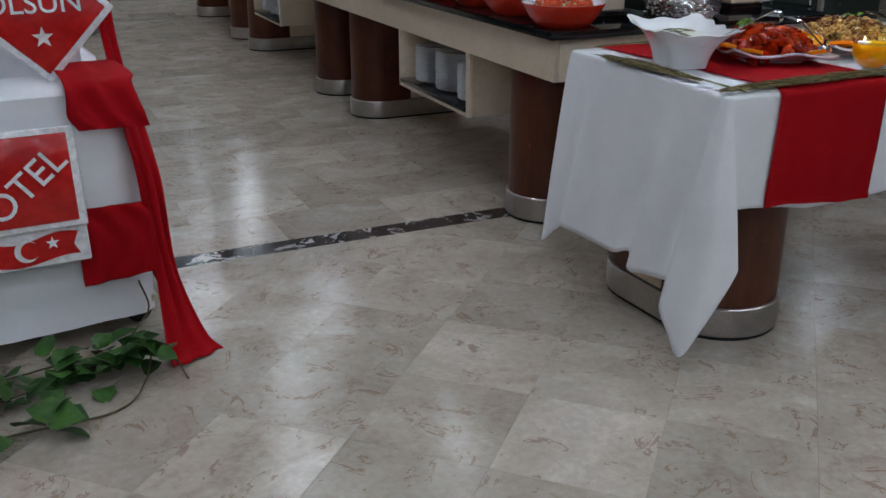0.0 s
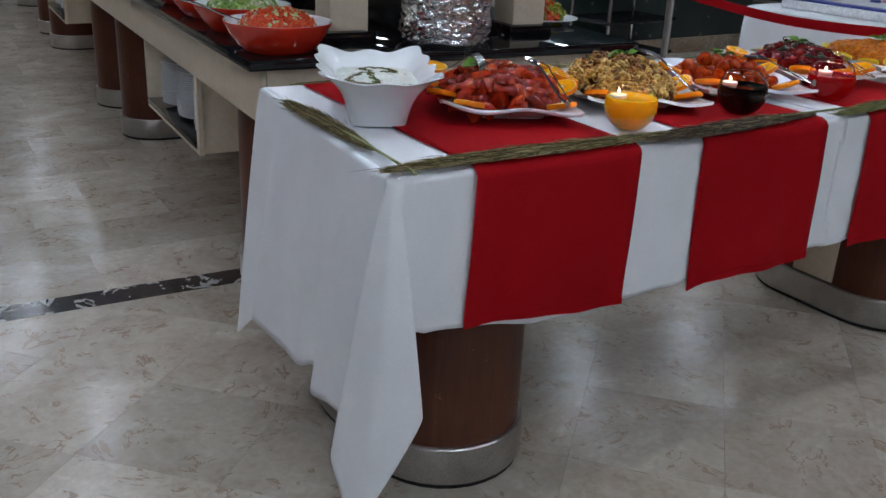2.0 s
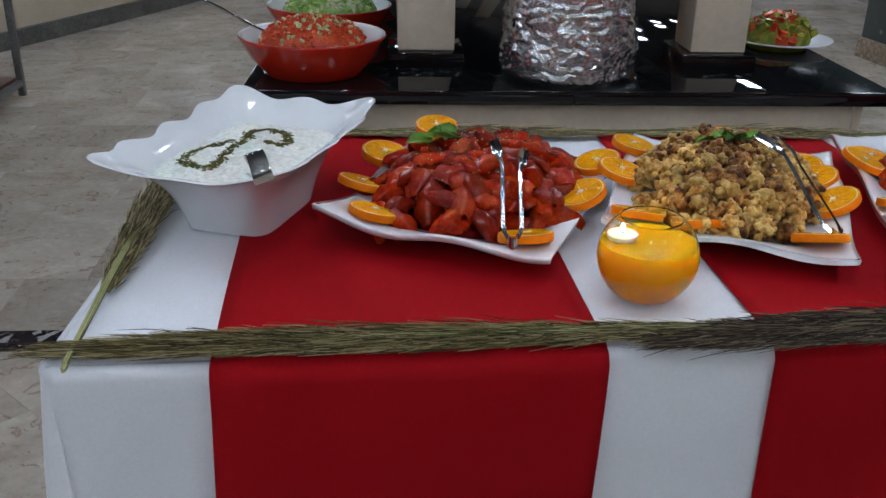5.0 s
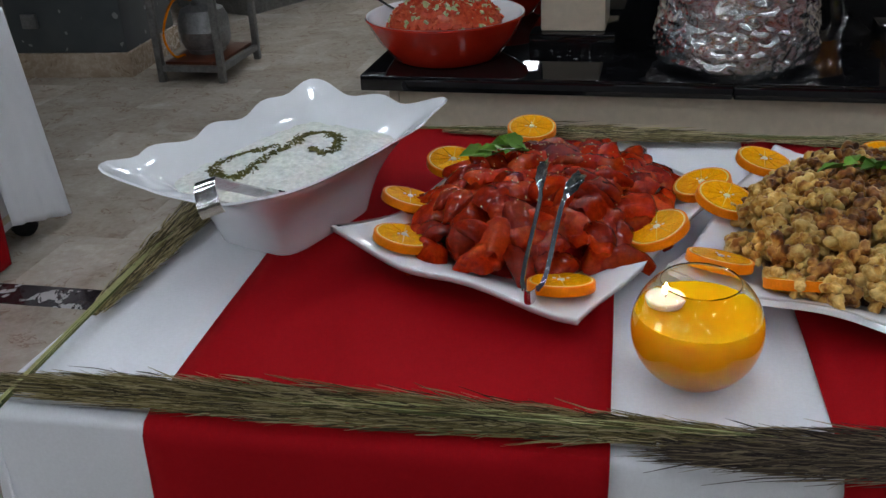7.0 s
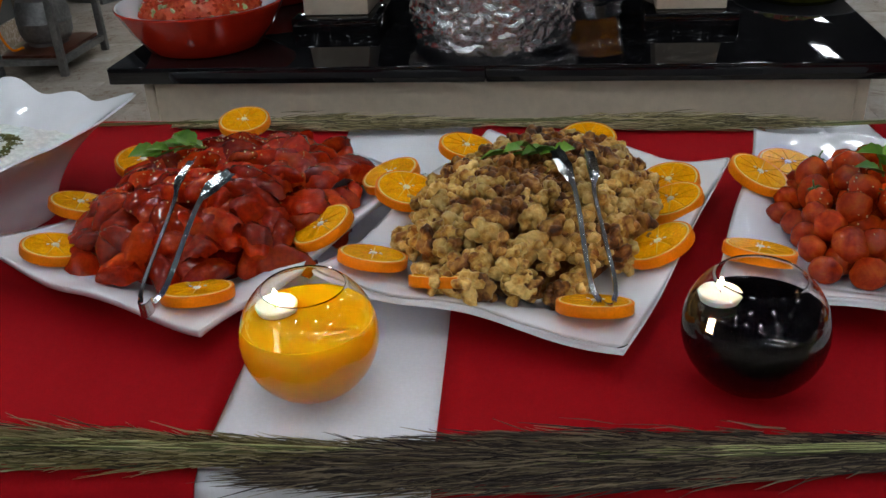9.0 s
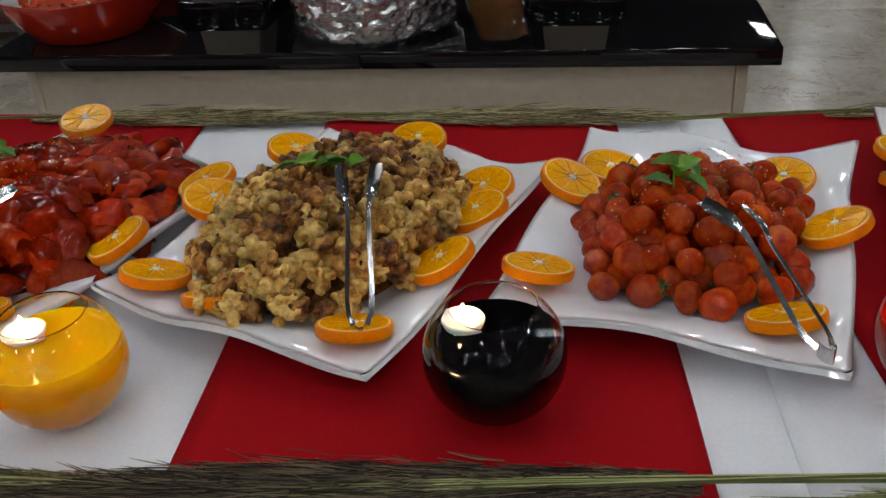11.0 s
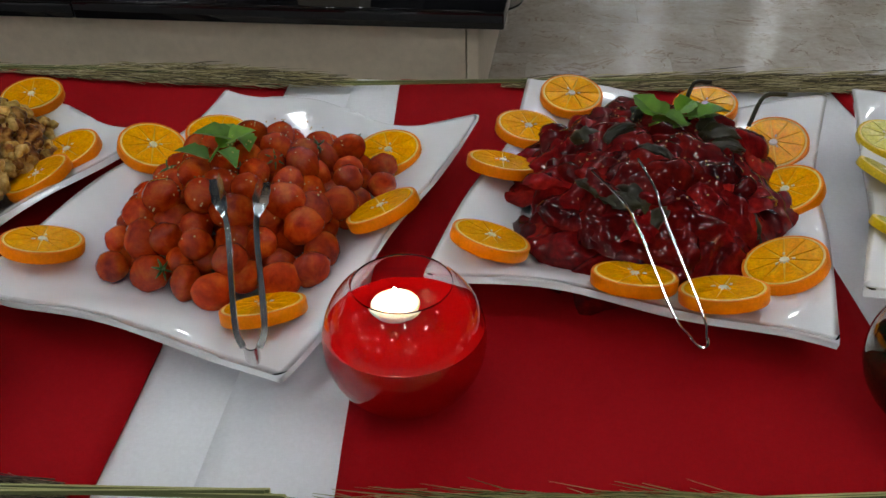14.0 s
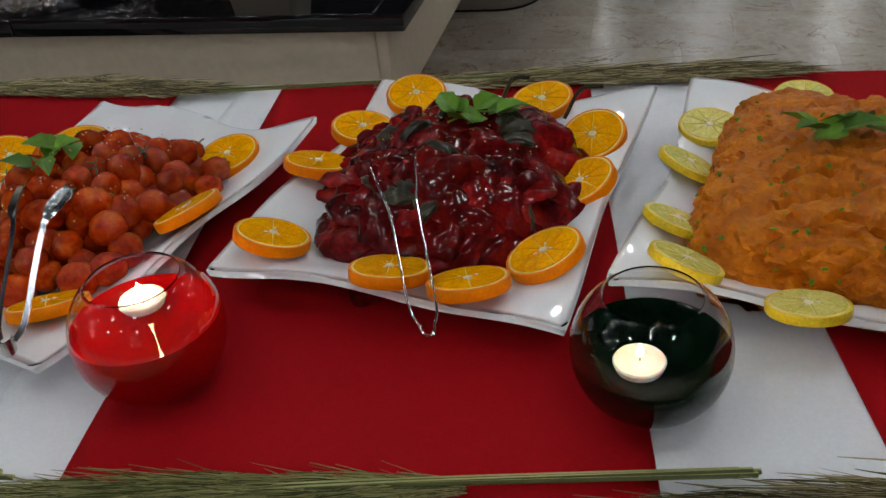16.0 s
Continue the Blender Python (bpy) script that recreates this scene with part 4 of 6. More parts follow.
e = thing("display_table", "long display table draped in white cloth", "table")
part("cloth", draped_block(4.05, 5.3, -0.6, 2.52, 0.02, 0.76, 9.0, 0.03), M_WHITE, e, "white cloth to the floor")
part("frame", box(4.12, 5.2, -0.5, 2.4, 0.0, 0.70), M_BEIGE, e)
M_BLUE = surf("blue_icing", [(0.3, (0.03, 0.04, 0.20)), (0.7, (0.06, 0.08, 0.34))], 10, 0.4)
M_PINK = surf("pink_icing", [(0.3, (0.45, 0.10, 0.16)), (0.7, (0.60, 0.20, 0.26))], 10, 0.4)
e = thing("sheet_cake", "large flat white cake with a blue border and pink dots", "cake", pose(4.2, 0.3, 0.7625))
part("cake_base", box(0.0, 0.9, 0.0, 2.0, 0.0, 0.05, 0.01), M_ICING, e, "white icing")
for k in range(26):
    part("dot", lathe([(0.001, 0.0), (0.035, 0.0), (0.030, 0.012), (0.001, 0.016)], 14, True, True), (M_PINK, M_BLUE, M_PINK, M_LETT)[k % 4], e, m=pose(rg.uniform(0.12, 0.8), rg.uniform(0.1, 1.9), 0.0505))
part("border", box(0.02, 0.09, 0.05, 1.95, 0.0505, 0.066, 0.006), M_BLUE, e, "blue icing border")


def barrier_post(x, y):
    e = thing("barrier_post", "slim steel barrier post with a round foot", "barrier post", pose(x, y, 0), "barrier posts")
    part("foot", lathe([(0.001, 0.0), (0.16, 0.0), (0.16, 0.012), (0.03, 0.03), (0.001, 0.03)], 30, True, True), M_STEEL, e)
    part("pole", lathe([(0.001, 0.031), (0.022, 0.031), (0.022, 0.90), (0.03, 0.91), (0.03, 0.94), (0.001, 0.945)], 20, True, True), M_STEEL, e)


barrier_post(3.70, 2.75)
barrier_post(3.46, 0.80)
bm = bmesh.new()
pts = curve_pts([(3.675, 2.75, 0.83), (3.58, 1.8, 0.775), (3.48, 0.825, 0.82)], 24)
rings(bm, [[p + Vector((dx, 0, dz)) for dx, dz in ((0, 0.026), (0.002, 0.026), (0.002, -0.026), (0, -0.026))] for p in pts], True, True, True)
solo("barrier_ribbon", bm, M_RED, "red ribbon strung between the barrier posts", "ribbon")


# ---- platters and food on the cloth ----
ZT = TABLE_Z + 0.0078
PLATES = [((0.555, 0.389), -29.0, 0.171, 0.212), ((0.938, 0.356), -24.5, 0.170, 0.228), ((1.325, 0.337), -19.0, 0.167, 0.222),
          ((1.730, 0.372), -14.5, 0.172, 0.210), ((2.104, 0.328), -16.0, 0.171, 0.200)]


def plate_xy(s, t, hx, hy, k):
    wx = 1 - 0.030 * (1 - t * t) + 0.022 * math.sin(3.1 * t + 0.8 + k) * abs(s)
    wy = 1 - 0.020 * (1 - s * s) + 0.024 * math.sin(4.2 * s + 1.2 + k) * abs(t)
    return hx * s * wx, hy * t * wy


def plate_z(s, t, k):
    """Height of a platter's upper face: a flat well, a flaring rim that rolls up and down, raised corners."""
    r = (abs(s) ** 5 + abs(t) ** 5) ** 0.2
    z = 0.012 + 0.028 * smooth01((r - 0.55) / 0.45) ** 1.0
    z += 0.010 * (abs(s) * abs(t)) ** 2.2 - 0.013 * (max(0.0, s) * max(0.0, -t)) ** 1.5
    roll = smooth01((r - 0.7) / 0.3)
    z += roll * (0.0070 * math.sin(4.4 * t + k) * abs(s) ** 3 + 0.0070 * math.sin(4.8 * s + 0.6 + k) * abs(t) ** 3)
    return z


def platter(k, centre, turn, hx, hy):
    e = thing("serving_platter", "white rectangular melamine platter with rolling wavy edges", "platter", pose(*centre, ZT, 0, 0, turn), "platters on the buffet table")
    n = 40
    bm = bmesh.new()

    def at(i, j, low):
        s, t = 2 * i / n - 1, 2 * j / n - 1
        s, t = math.sin(s * math.pi / 2) * 0.35 + s * 0.65, math.sin(t * math.pi / 2) * 0.35 + t * 0.65
        x, y = plate_xy(s, t, hx, hy, k)
        z = plate_z(s, t, k)
        if low:
            z = max(0.0045, z - 0.0085)
            x, y = x * 0.992, y * 0.992
        return bm.verts.new((x, y, z))
    top = [[at(i, j, False) for j in range(n + 1)] for i in range(n + 1)]
    low = [[at(i, j, True) for j in range(n + 1)] for i in range(n + 1)]
    for g in (top, low):
        for i in range(n):
            for j in range(n):
                bm.faces.new((g[i][j], g[i + 1][j], g[i + 1][j + 1], g[i][j + 1]))
    rim = [(i, 0) for i in range(n)] + [(n, j) for j in range(n)] + [(i, n) for i in range(n, 0, -1)] + [(0, j) for j in range(n, 0, -1)]
    for (a, b), (c, d) in zip(rim, rim[1:] + rim[:1]):
        bm.faces.new((top[a][b], top[c][d], low[c][d], low[a][b]))
    edge = [bm.edges.get((top[a][b], top[c][d])) for (a, b), (c, d) in zip(rim, rim[1:] + rim[:1])]
    bmesh.ops.bevel(bm, geom=edge, offset=0.0025, segments=2, affect="EDGES", profile=0.5)
    me = mesh_of("dish", bm, M_PORC)
    ob = new("dish", me)
    ob.parent = e
    ft = [(math.copysign(abs(math.cos(a)) ** 0.3, math.cos(a)) * hx * 0.58, math.copysign(abs(math.sin(a)) ** 0.3, math.sin(a)) * hy * 0.58) for a in [2 * math.pi * q / 48 for q in range(48)]]
    part("foot", prism(ft, 0.0, 0.006), M_PORC, e)
    return e


for k, (c, turn, hx, hy) in enumerate(PLATES):
    platter(k, c, turn, hx, hy)


def on_plate(k, x, y):
    """Plate coordinates of a place, the height of the plate there and the inward direction."""
    c, turn, hx, hy = PLATES[k]
    d = Matrix.Rotation(radians(-turn), 2) @ Vector((x - c[0], y - c[1]))
    s, t = max(-1, min(1, d.x / hx)), max(-1, min(1, d.y / hy))
    return ZT + plate_z(s, t, k), Vector((c[0] - x, c[1] - y))


# citrus slices
def slice_parts(r, th, rind, flesh, name, label, group):
    e = thing(name, label, "orange slice" if rind is M_RIND else "lemon slice", group=group)
    part("rind", lathe([(0.001, -th / 2), (r * 0.985, -th / 2), (r, -th / 2 + 0.001), (r, th / 2 - 0.001), (r * 0.985, th / 2), (r * 0.93, th / 2)], 36, True), rind, e, "glossy dimpled rind")
    part("pith", lathe([(r * 0.93, th / 2), (r * 0.89, th / 2 + 0.0004), (r * 0.88, th / 2)], 36), M_PITH, e, "pale pith")
    part("membrane", lathe([(r * 0.88, th / 2), (r * 0.5, th / 2 - 0.0001), (0.001, th / 2 - 0.0003)], 36, False, True), M_MEMB if rind is M_RIND else M_LMEMB, e, "thin membrane")
    for w in range(10):
        a0, a1 = 2 * math.pi * w / 10 + 0.006, 2 * math.pi * (w + 1) / 10 - 0.006
        bm = bmesh.new()
        rr = r * 0.87
        lp = [(r * 0.10 * math.cos((a0 + a1) / 2), r * 0.10 * math.sin((a0 + a1) / 2))]
        lp += [(rr * math.cos(a0 + (a1 - a0) * q / 6), rr * math.sin(a0 + (a1 - a0) * q / 6)) for q in range(7)]
        cx, cy = rr * 0.6 * math.cos((a0 + a1) / 2), rr * 0.6 * math.sin((a0 + a1) / 2)
        inn = [(cx + (x - cx) * 0.965, cy + (y - cy) * 0.965) for x, y in lp]
        rings(bm, [[(x, y, th / 2 - 0.0003) for x, y in lp], [(x, y, th / 2 + 0.0009) for x, y in inn]], True, False, True)
        part("segment", bm, flesh, e, "juicy segment")
    part("core", lathe([(r * 0.13, th / 2 - 0.0002), (r * 0.10, th / 2 + 0.0013), (0.001, th / 2 + 0.0012)], 12, False, True), M_SEED, e, "pale pithy core")
    for w in range(3):
        part("pip", lump(w, 0.0022, 0.0012, 0.0008, 0.1, sub=1), M_SEED, e, m=pose(r * 0.22 * math.cos(w * 2.3), r * 0.22 * math.sin(w * 2.3), th / 2 + 0.0014, 0, 0, w * 132))
    return e


orange = slice_parts(0.037, 0.011, M_RIND, M_OFLESH, "orange_slice", "thick round slice of fresh orange leaning on the platter rim", "orange slices on the platters")
lemon = slice_parts(0.033, 0.008, M_LRIND, M_LFLESH, "lemon_slice", "round slice of fresh lemon leaning on the platter rim", "lemon slices on the platter")
ORANGES = ((0, ((0.528, 0.655), (0.425, 0.515), (0.382, 0.400), (0.392, 0.296), (0.583, 0.190), (0.693, 0.313), (0.758, 0.450))),
           (1, ((0.850, 0.545), (1.012, 0.555), (0.780, 0.398), (0.755, 0.247), (0.832, 0.205), (0.976, 0.150), (1.055, 0.258), (1.090, 0.378), (1.098, 0.440))),
           (2, ((1.254, 0.490), (1.200, 0.426), (1.153, 0.240), (1.377, 0.155), (1.465, 0.297), (1.455, 0.452))),
           (3, ((1.664, 0.566), (1.610, 0.490), (1.580, 0.390), (1.568, 0.245), (1.691, 0.190), (1.763, 0.172), (1.828, 0.223), (1.862, 0.352), (1.876, 0.458), (1.818, 0.545))))
rg = random.Random(21)


def lay_slice(src, k, x, y, used, thick):
    z, inward = on_plate(k, x, y)
    turn = math.degrees(math.atan2(inward.y, inward.x)) - 90 + rg.uniform(-18, 18)
    lean = rg.uniform(14, 28) * (0.45 if inward.y < -0.10 else 1.0)
    m = pose(x, y, z + thick * 0.6 + (0.003 if inward.y < -0.10 else 0.007), 0, 0, turn) @ pose(0, 0, 0, -lean, rg.uniform(-6, 6), rg.uniform(0, 36))
    if not used:
        src.matrix_basis = m
    else:
        copy_thing(src, m)


n = 0
for k, spots in ORANGES:
    for x, y in spots:
        lay_slice(orange, k, x, y, n, 0.011)
        n += 1
for n, (x, y) in enumerate(((2.001, 0.468), (1.970, 0.382), (1.948, 0.272), (1.946, 0.182), (2.036, 0.136), (2.13, 0.118), (2.11, 0.52))):
    lay_slice(lemon, 4, x, y, n, 0.008)

M_PEPPER = surf("red_glazed_pepper", [(0.3, (0.12, 0.004, 0.001)), (0.5, (0.37, 0.018, 0.002)), (0.70, (0.55, 0.060, 0.005))], 24, 0.055, bump=0.24, bscale=190, bdist=0.0011, vary=0.80, spec=0.24, rvar=0.03, fine=0.35)
# crimson of the roasted strips; also painted gap shade under the glazed peppers
M_CRIMSON = surf("dark_roast_pepper_and_gap_shade", [(0.3, (0.032, 0.0015, 0.002)), (0.5, (0.165, 0.005, 0.006)), (0.7, (0.31, 0.014, 0.009))], 26, 0.07, bump=0.18, bscale=150, bdist=0.0010, vary=0.95, spec=0.15, rvar=0.03, fine=0.45)
M_CHAR = surf("charred_skin", [(0.3, (0.012, 0.010, 0.006)), (0.7, (0.04, 0.035, 0.012))], 24, 0.3, bump=0.3)
M_TOMATO = surf("cherry_tomato", [(0.3, (0.22, 0.011, 0.001)), (0.5, (0.42, 0.034, 0.003)), (0.7, (0.55, 0.095, 0.008))], 55, 0.05, bump=0.12, bscale=120, bdist=0.0010, vary=0.55, spec=0.26, rvar=0.03)
M_CAULI = surf("roast_cauliflower", [(0.36, (0.24, 0.085, 0.012)), (0.45, (0.50, 0.27, 0.055)), (0.60, (0.72, 0.50, 0.17))], 65, 0.42, spec=0.25, bump=0.35, bscale=240, bdist=0.0015, vary=0.55)
M_CAULIB = surf("browned_cauliflower", [(0.36, (0.045, 0.012, 0.002)), (0.48, (0.19, 0.060, 0.009)), (0.64, (0.52, 0.27, 0.065))], 60, 0.38, spec=0.25, bump=0.35, bscale=240, bdist=0.0015, vary=0.55)
M_MASH = surf("orange_mash", [(0.3, (0.34, 0.075, 0.001)), (0.5, (0.52, 0.140, 0.003)), (0.7, (0.68, 0.22, 0.012))], 40, 0.45, bump=1.0, bscale=190, bdist=0.004, spec=0.15)
M_HERB = surf("dried_herb", [(0.3, (0.055, 0.060, 0.010)), (0.7, (0.17, 0.15, 0.035))], 60, 0.7, vary=0.3)
M_SESAME = surf("spice_seeds", [(0.3, (0.45, 0.30, 0.10)), (0.7, (0.65, 0.48, 0.22))], 60, 0.5)


def bent(seed, sx, sy, sz, amp, curl, twist=0.0, sub=3):
    bm = lump(seed, sx, sy, sz, amp, 1.9, sub)
    for v in bm.verts:
        x, y, z = v.co
        a = twist * x / sx
        y, z = y * math.cos(a) - z * math.sin(a), y * math.sin(a) + z * math.cos(a)
        v.co = (x, y, z - curl * (x / sx) ** 2 * sx + 0.4 * curl * (y / sy) ** 2 * sy)
    return bm


def mound(parent, ax, ay, h, mat, seed, power=0.62):
    bm = bmesh.new()
    loops = []
    for j in range(17):
        q = 1 - j / 16
        z = h * max(0.0, 1 - q * q) ** power
        q = max(q, 0.01)
        loops.append([(ax * q * math.cos(a), ay * q * math.sin(a), z + 0.004 * noise.noise(Vector((math.cos(a) * 3 * q + seed, math.sin(a) * 3 * q, 0)))) for a in [2 * math.pi * i / 48 for i in range(48)]])
    rings(bm, loops, True, True, True)
    return part("bed", bm, mat, parent)


def heap(name, label, cat, k, centre, ax, ay, h, meshes, core, count, piece, seed, low=0.010, flat=30, browner=None):
    """Pieces piled as a mound on platter k, all over a mound of the core material."""
    turn = PLATES[k][1]
    e = thing(name, label, cat, pose(*centre, ZT + 0.0135, 0, 0, turn))
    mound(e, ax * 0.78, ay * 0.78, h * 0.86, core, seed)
    off = Matrix.Rotation(radians(-turn), 2) @ Vector((centre[0] - PLATES[k][0][0], centre[1] - PLATES[k][0][1]))
    hx, hy = PLATES[k][2:]
    r = random.Random(seed)
    ga = math.pi * (3 - math.sqrt(5))
    for i in range(count):
        q = math.sqrt((i + 0.5) / count)
        a = i * ga + r.uniform(-0.35, 0.35)
        q = min(1.0, q * r.uniform(0.93, 1.05))
        z = h * max(0.0, 1 - q ** 2.7) ** 0.66 * r.uniform(0.86, 1.05) + 0.007
        s, t = (off.x + ax * q * math.cos(a)) / hx, (off.y + ay * q * math.sin(a)) / hy
        z = max(z, plate_z(max(-1, min(1, s)), max(-1, min(1, t)), k) - 0.0135 + low)
        slope = 34 * q * q
        m = pose(ax * q * math.cos(a), ay * q * math.sin(a), z, 0, 0, math.degrees(a)) @ pose(0, 0, 0, 0, slope * r.uniform(0.5, 1.1), 0) @ pose(0, 0, 0, r.uniform(-flat, flat), r.uniform(-flat, flat), r.uniform(0, 360))
        pool = meshes
        if browner and r.random() < 0.95 - 0.85 * q:
            pool = browner
        ob = new(piece, r.choice(pool))
        ob.parent, ob.matrix_basis = e, m @ Matrix.Scale(r.uniform(0.72, 1.15), 4)
    return e


def meshes_of(name, makers, mat):
    return [sharp(mesh_of(name, b, mat), 70) for b in makers]


def flap(seed, l, w, th, arch, bend, ripple=0.004):
    """A soft strip of cooked pepper: an uneven outline, arched across, bent along, wrinkled, with rounded edges."""
    bm = bmesh.new()
    o = Vector((seed * 3.7, seed * 1.9, seed * 5.3))
    nu, nv = 20, 12

    def at(i, j, side):
        u, v = 2 * i / nu - 1, 2 * j / nv - 1
        x = l * u * math.sqrt(1 - 0.42 * v * v) * (1 + 0.18 * noise.noise(Vector((v * 1.4, 0.3, 0)) + o))
        y = w * v * math.sqrt(1 - 0.46 * u * u) * (1 + 0.38 * noise.noise(Vector((u * 1.7, 0.9, 0.4)) + o))
        q = max(abs(u), abs(v))
        half = th * 0.5 * math.sqrt(max(0.0, 1 - q ** 5)) * (1 + 0.3 * noise.noise(Vector((u * 2, v * 2, 3)) + o))
        z = -arch * w * v * v - bend * l * u * u + ripple * noise.noise(Vector((x * 45, y * 45, 1)) + o) + 0.4 * ripple * noise.noise(Vector((x * 120, y * 120, 2)) + o)
        return bm.verts.new((x, y + 0.25 * bend * l * u * u, z + side * half))
    top = [[at(i, j, 1) for j in range(nv + 1)] for i in range(nu + 1)]
    low = [[at(i, j, -1) for j in range(nv + 1)] for i in range(nu + 1)]
    for g in (top, low):
        for i in range(nu):
            for j in range(nv):
                bm.faces.new((g[i][j], g[i + 1][j], g[i + 1][j + 1], g[i][j + 1]))
    bmesh.ops.remove_doubles(bm, verts=bm.verts, dist=0.00005)
    return bm


pep = meshes_of("pepper_piece", [flap(s, 0.030 + 0.007 * (s % 3), 0.019 + 0.004 * (s % 2), 0.013, 0.30 + 0.25 * (s % 3), 0.12 + 0.10 * (s % 3), 0.005) for s in range(8)]
                + [bent(s, 0.036, 0.0135, 0.0125, 0.22, 0.15 + 0.10 * (s % 3), 0.3) for s in range(4)], M_PEPPER)
# core in dark crimson: shade between the pieces put into its colour
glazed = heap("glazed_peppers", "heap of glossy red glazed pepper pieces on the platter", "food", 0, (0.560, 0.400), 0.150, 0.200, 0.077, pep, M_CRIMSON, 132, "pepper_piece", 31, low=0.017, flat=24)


def floret(seed):
    """A head of small knobbly buds grown together on a short pale stalk."""
    r = random.Random(seed)
    o = Vector((seed * 5.1, seed * 2.3, seed * 0.7))
    buds = [(Vector((0, 0, -0.006)), 0.0075), (Vector((0.001, 0, -0.012)), 0.0058), (Vector((0.001, 0.001, -0.017)), 0.0052)]
    for k in range(17):
        a = k * 2.4 + r.uniform(-0.4, 0.4)
        q = math.sqrt((k + 0.4) / 17)
        c = Vector((0.0160 * q * math.cos(a), 0.0135 * q * math.sin(a), 0.0100 - 0.014 * q * q + r.uniform(-0.002, 0.003)))
        buds.append((c, r.uniform(0.0036, 0.0066)))
    bm = bmesh.new()
    bmesh.ops.create_icosphere(bm, subdivisions=4, radius=1.0)
    for v in bm.verts:
        n = v.co.normalized()
        far = 0.006
        for c, rad in buds:
            d = n.dot(c)
            h = d * d - c.length_squared + rad * rad
            if h > 0:
                far = max(far, d + math.sqrt(h))
        v.co = n * far * (1 + 0.10 * noise.noise(n * 9 + o) + 0.05 * noise.noise(n * 22 + o))
    return bm


cau = meshes_of("floret", [floret(s) for s in range(6)], M_CAULI)
caub = meshes_of("floret", [floret(s + 20) for s in range(5)], M_CAULIB)
heap("roasted_cauliflower", "heap of browned roasted cauliflower florets on the platter", "food", 1, (0.928, 0.352), 0.136, 0.198, 0.080, cau, M_CAULIB, 285, "floret", 41, low=0.013, flat=85, browner=caub)

# cherry tomatoes in three layers
tom = thing("roasted_tomatoes", "heap of shiny roasted cherry tomatoes on the platter", "food", pose(1.330, 0.332, ZT + 0.0135, 0, 0, PLATES[2][1]))
tm = meshes_of("tomato", [lump(s, 0.0162, 0.0162, 0.0175 + 0.0012 * (s % 3), 0.10, 1.7) for s in range(6)], M_TOMATO)
bm = bmesh.new()
for q in range(6):
    a = q * math.pi / 3
    tube(bm, [(0, 0, 0), (0.005 * math.cos(a), 0.005 * math.sin(a), 0.0012), (0.010 * math.cos(a), 0.010 * math.sin(a), 0.0)], 0.0011, 5, (1.2, 1.0, 0.3))
tube(bm, [(0, 0, 0), (0.001, 0, 0.006), (0.003, 0.001, 0.010)], 0.0009, 5)
CALYX = mesh_of("calyx", bm, M_IVY)
r5 = random.Random(51)
spots = []
for layer, (ax, ay, z) in enumerate(((0.126, 0.168, 0.017), (0.098, 0.138, 0.038), (0.062, 0.096, 0.059))):
    row = 0
    y = -ay
    while y <= ay:
        w = ax * math.sqrt(max(0.0, 1 - (y / ay) ** 2))
        x = -w + r5.uniform(0, 0.012)
        while x <= w:
            spots.append((x + r5.uniform(-0.008, 0.008), y + r5.uniform(-0.007, 0.007), z + r5.uniform(-0.005, 0.005)))
            x += 0.0350
        y += 0.0310
        row += 1
for n, (x, y, z) in enumerate(spots):
    ob = new("tomato", r5.choice(tm))
    ob.parent = tom
    ob.matrix_basis = pose(x, y, z, r5.uniform(0, 360), r5.uniform(0, 360), r5.uniform(0, 360)) @ Matrix.Scale(r5.uniform(0.88, 1.12), 4)
    if n % 4 == 1:
        c = new("calyx", CALYX)
        c.parent = ob
        c.matrix_basis = pose(0, 0, 0.0172)
        tagged(c, "small dark green calyx")

crim = meshes_of("pepper_strip", [flap(s + 50, 0.036 + 0.010 * (s % 3), 0.021 + 0.005 * (s % 3), 0.0085, 0.15 + 0.22 * (s % 3), 0.10 + 0.09 * (s % 3), 0.0075) for s in range(10)], M_CRIMSON)
red4 = heap("roasted_pepper_strips", "heap of dark crimson roasted pepper strips on the platter", "food", 3, (1.730, 0.370), 0.124, 0.156, 0.070, crim, M_CRIMSON, 105, "pepper_strip", 61, low=0.019, flat=20)
r6 = random.Random(66)
charm = meshes_of("charred_piece", [bent(s + 80, 0.020, 0.010, 0.006, 0.5, 0.3) for s in range(3)], M_CHAR)
for q in range(14):
    a, w = r6.uniform(0, 6.28), r6.uniform(0.2, 0.95)
    ob = new("charred_piece", r6.choice(charm))
    ob.parent = red4
    ob.matrix_basis = pose(0.118 * w * math.cos(a), 0.146 * w * math.sin(a), 0.074 * max(0.0, 1 - w ** 2.7) ** 0.66 + 0.010, r6.uniform(-40, 40), r6.uniform(-40, 40), r6.uniform(0, 360))
for a, b in (((0.02, 0.10, 0.062), (0.045, 0.135, 0.085)), ((0.09, 0.11, 0.05), (0.125, 0.145, 0.075))):
    bm = bmesh.new()
    mid = ((a[0] + b[0]) / 2 - 0.006, (a[1] + b[1]) / 2 + 0.010, (a[2] + b[2]) / 2 + 0.010)
    tube(bm, curve_pts([a, mid, b], 10), 0.0024, 6)
    part("pepper_stalk", bm, M_CHAR, red4, "dark curled stalk")
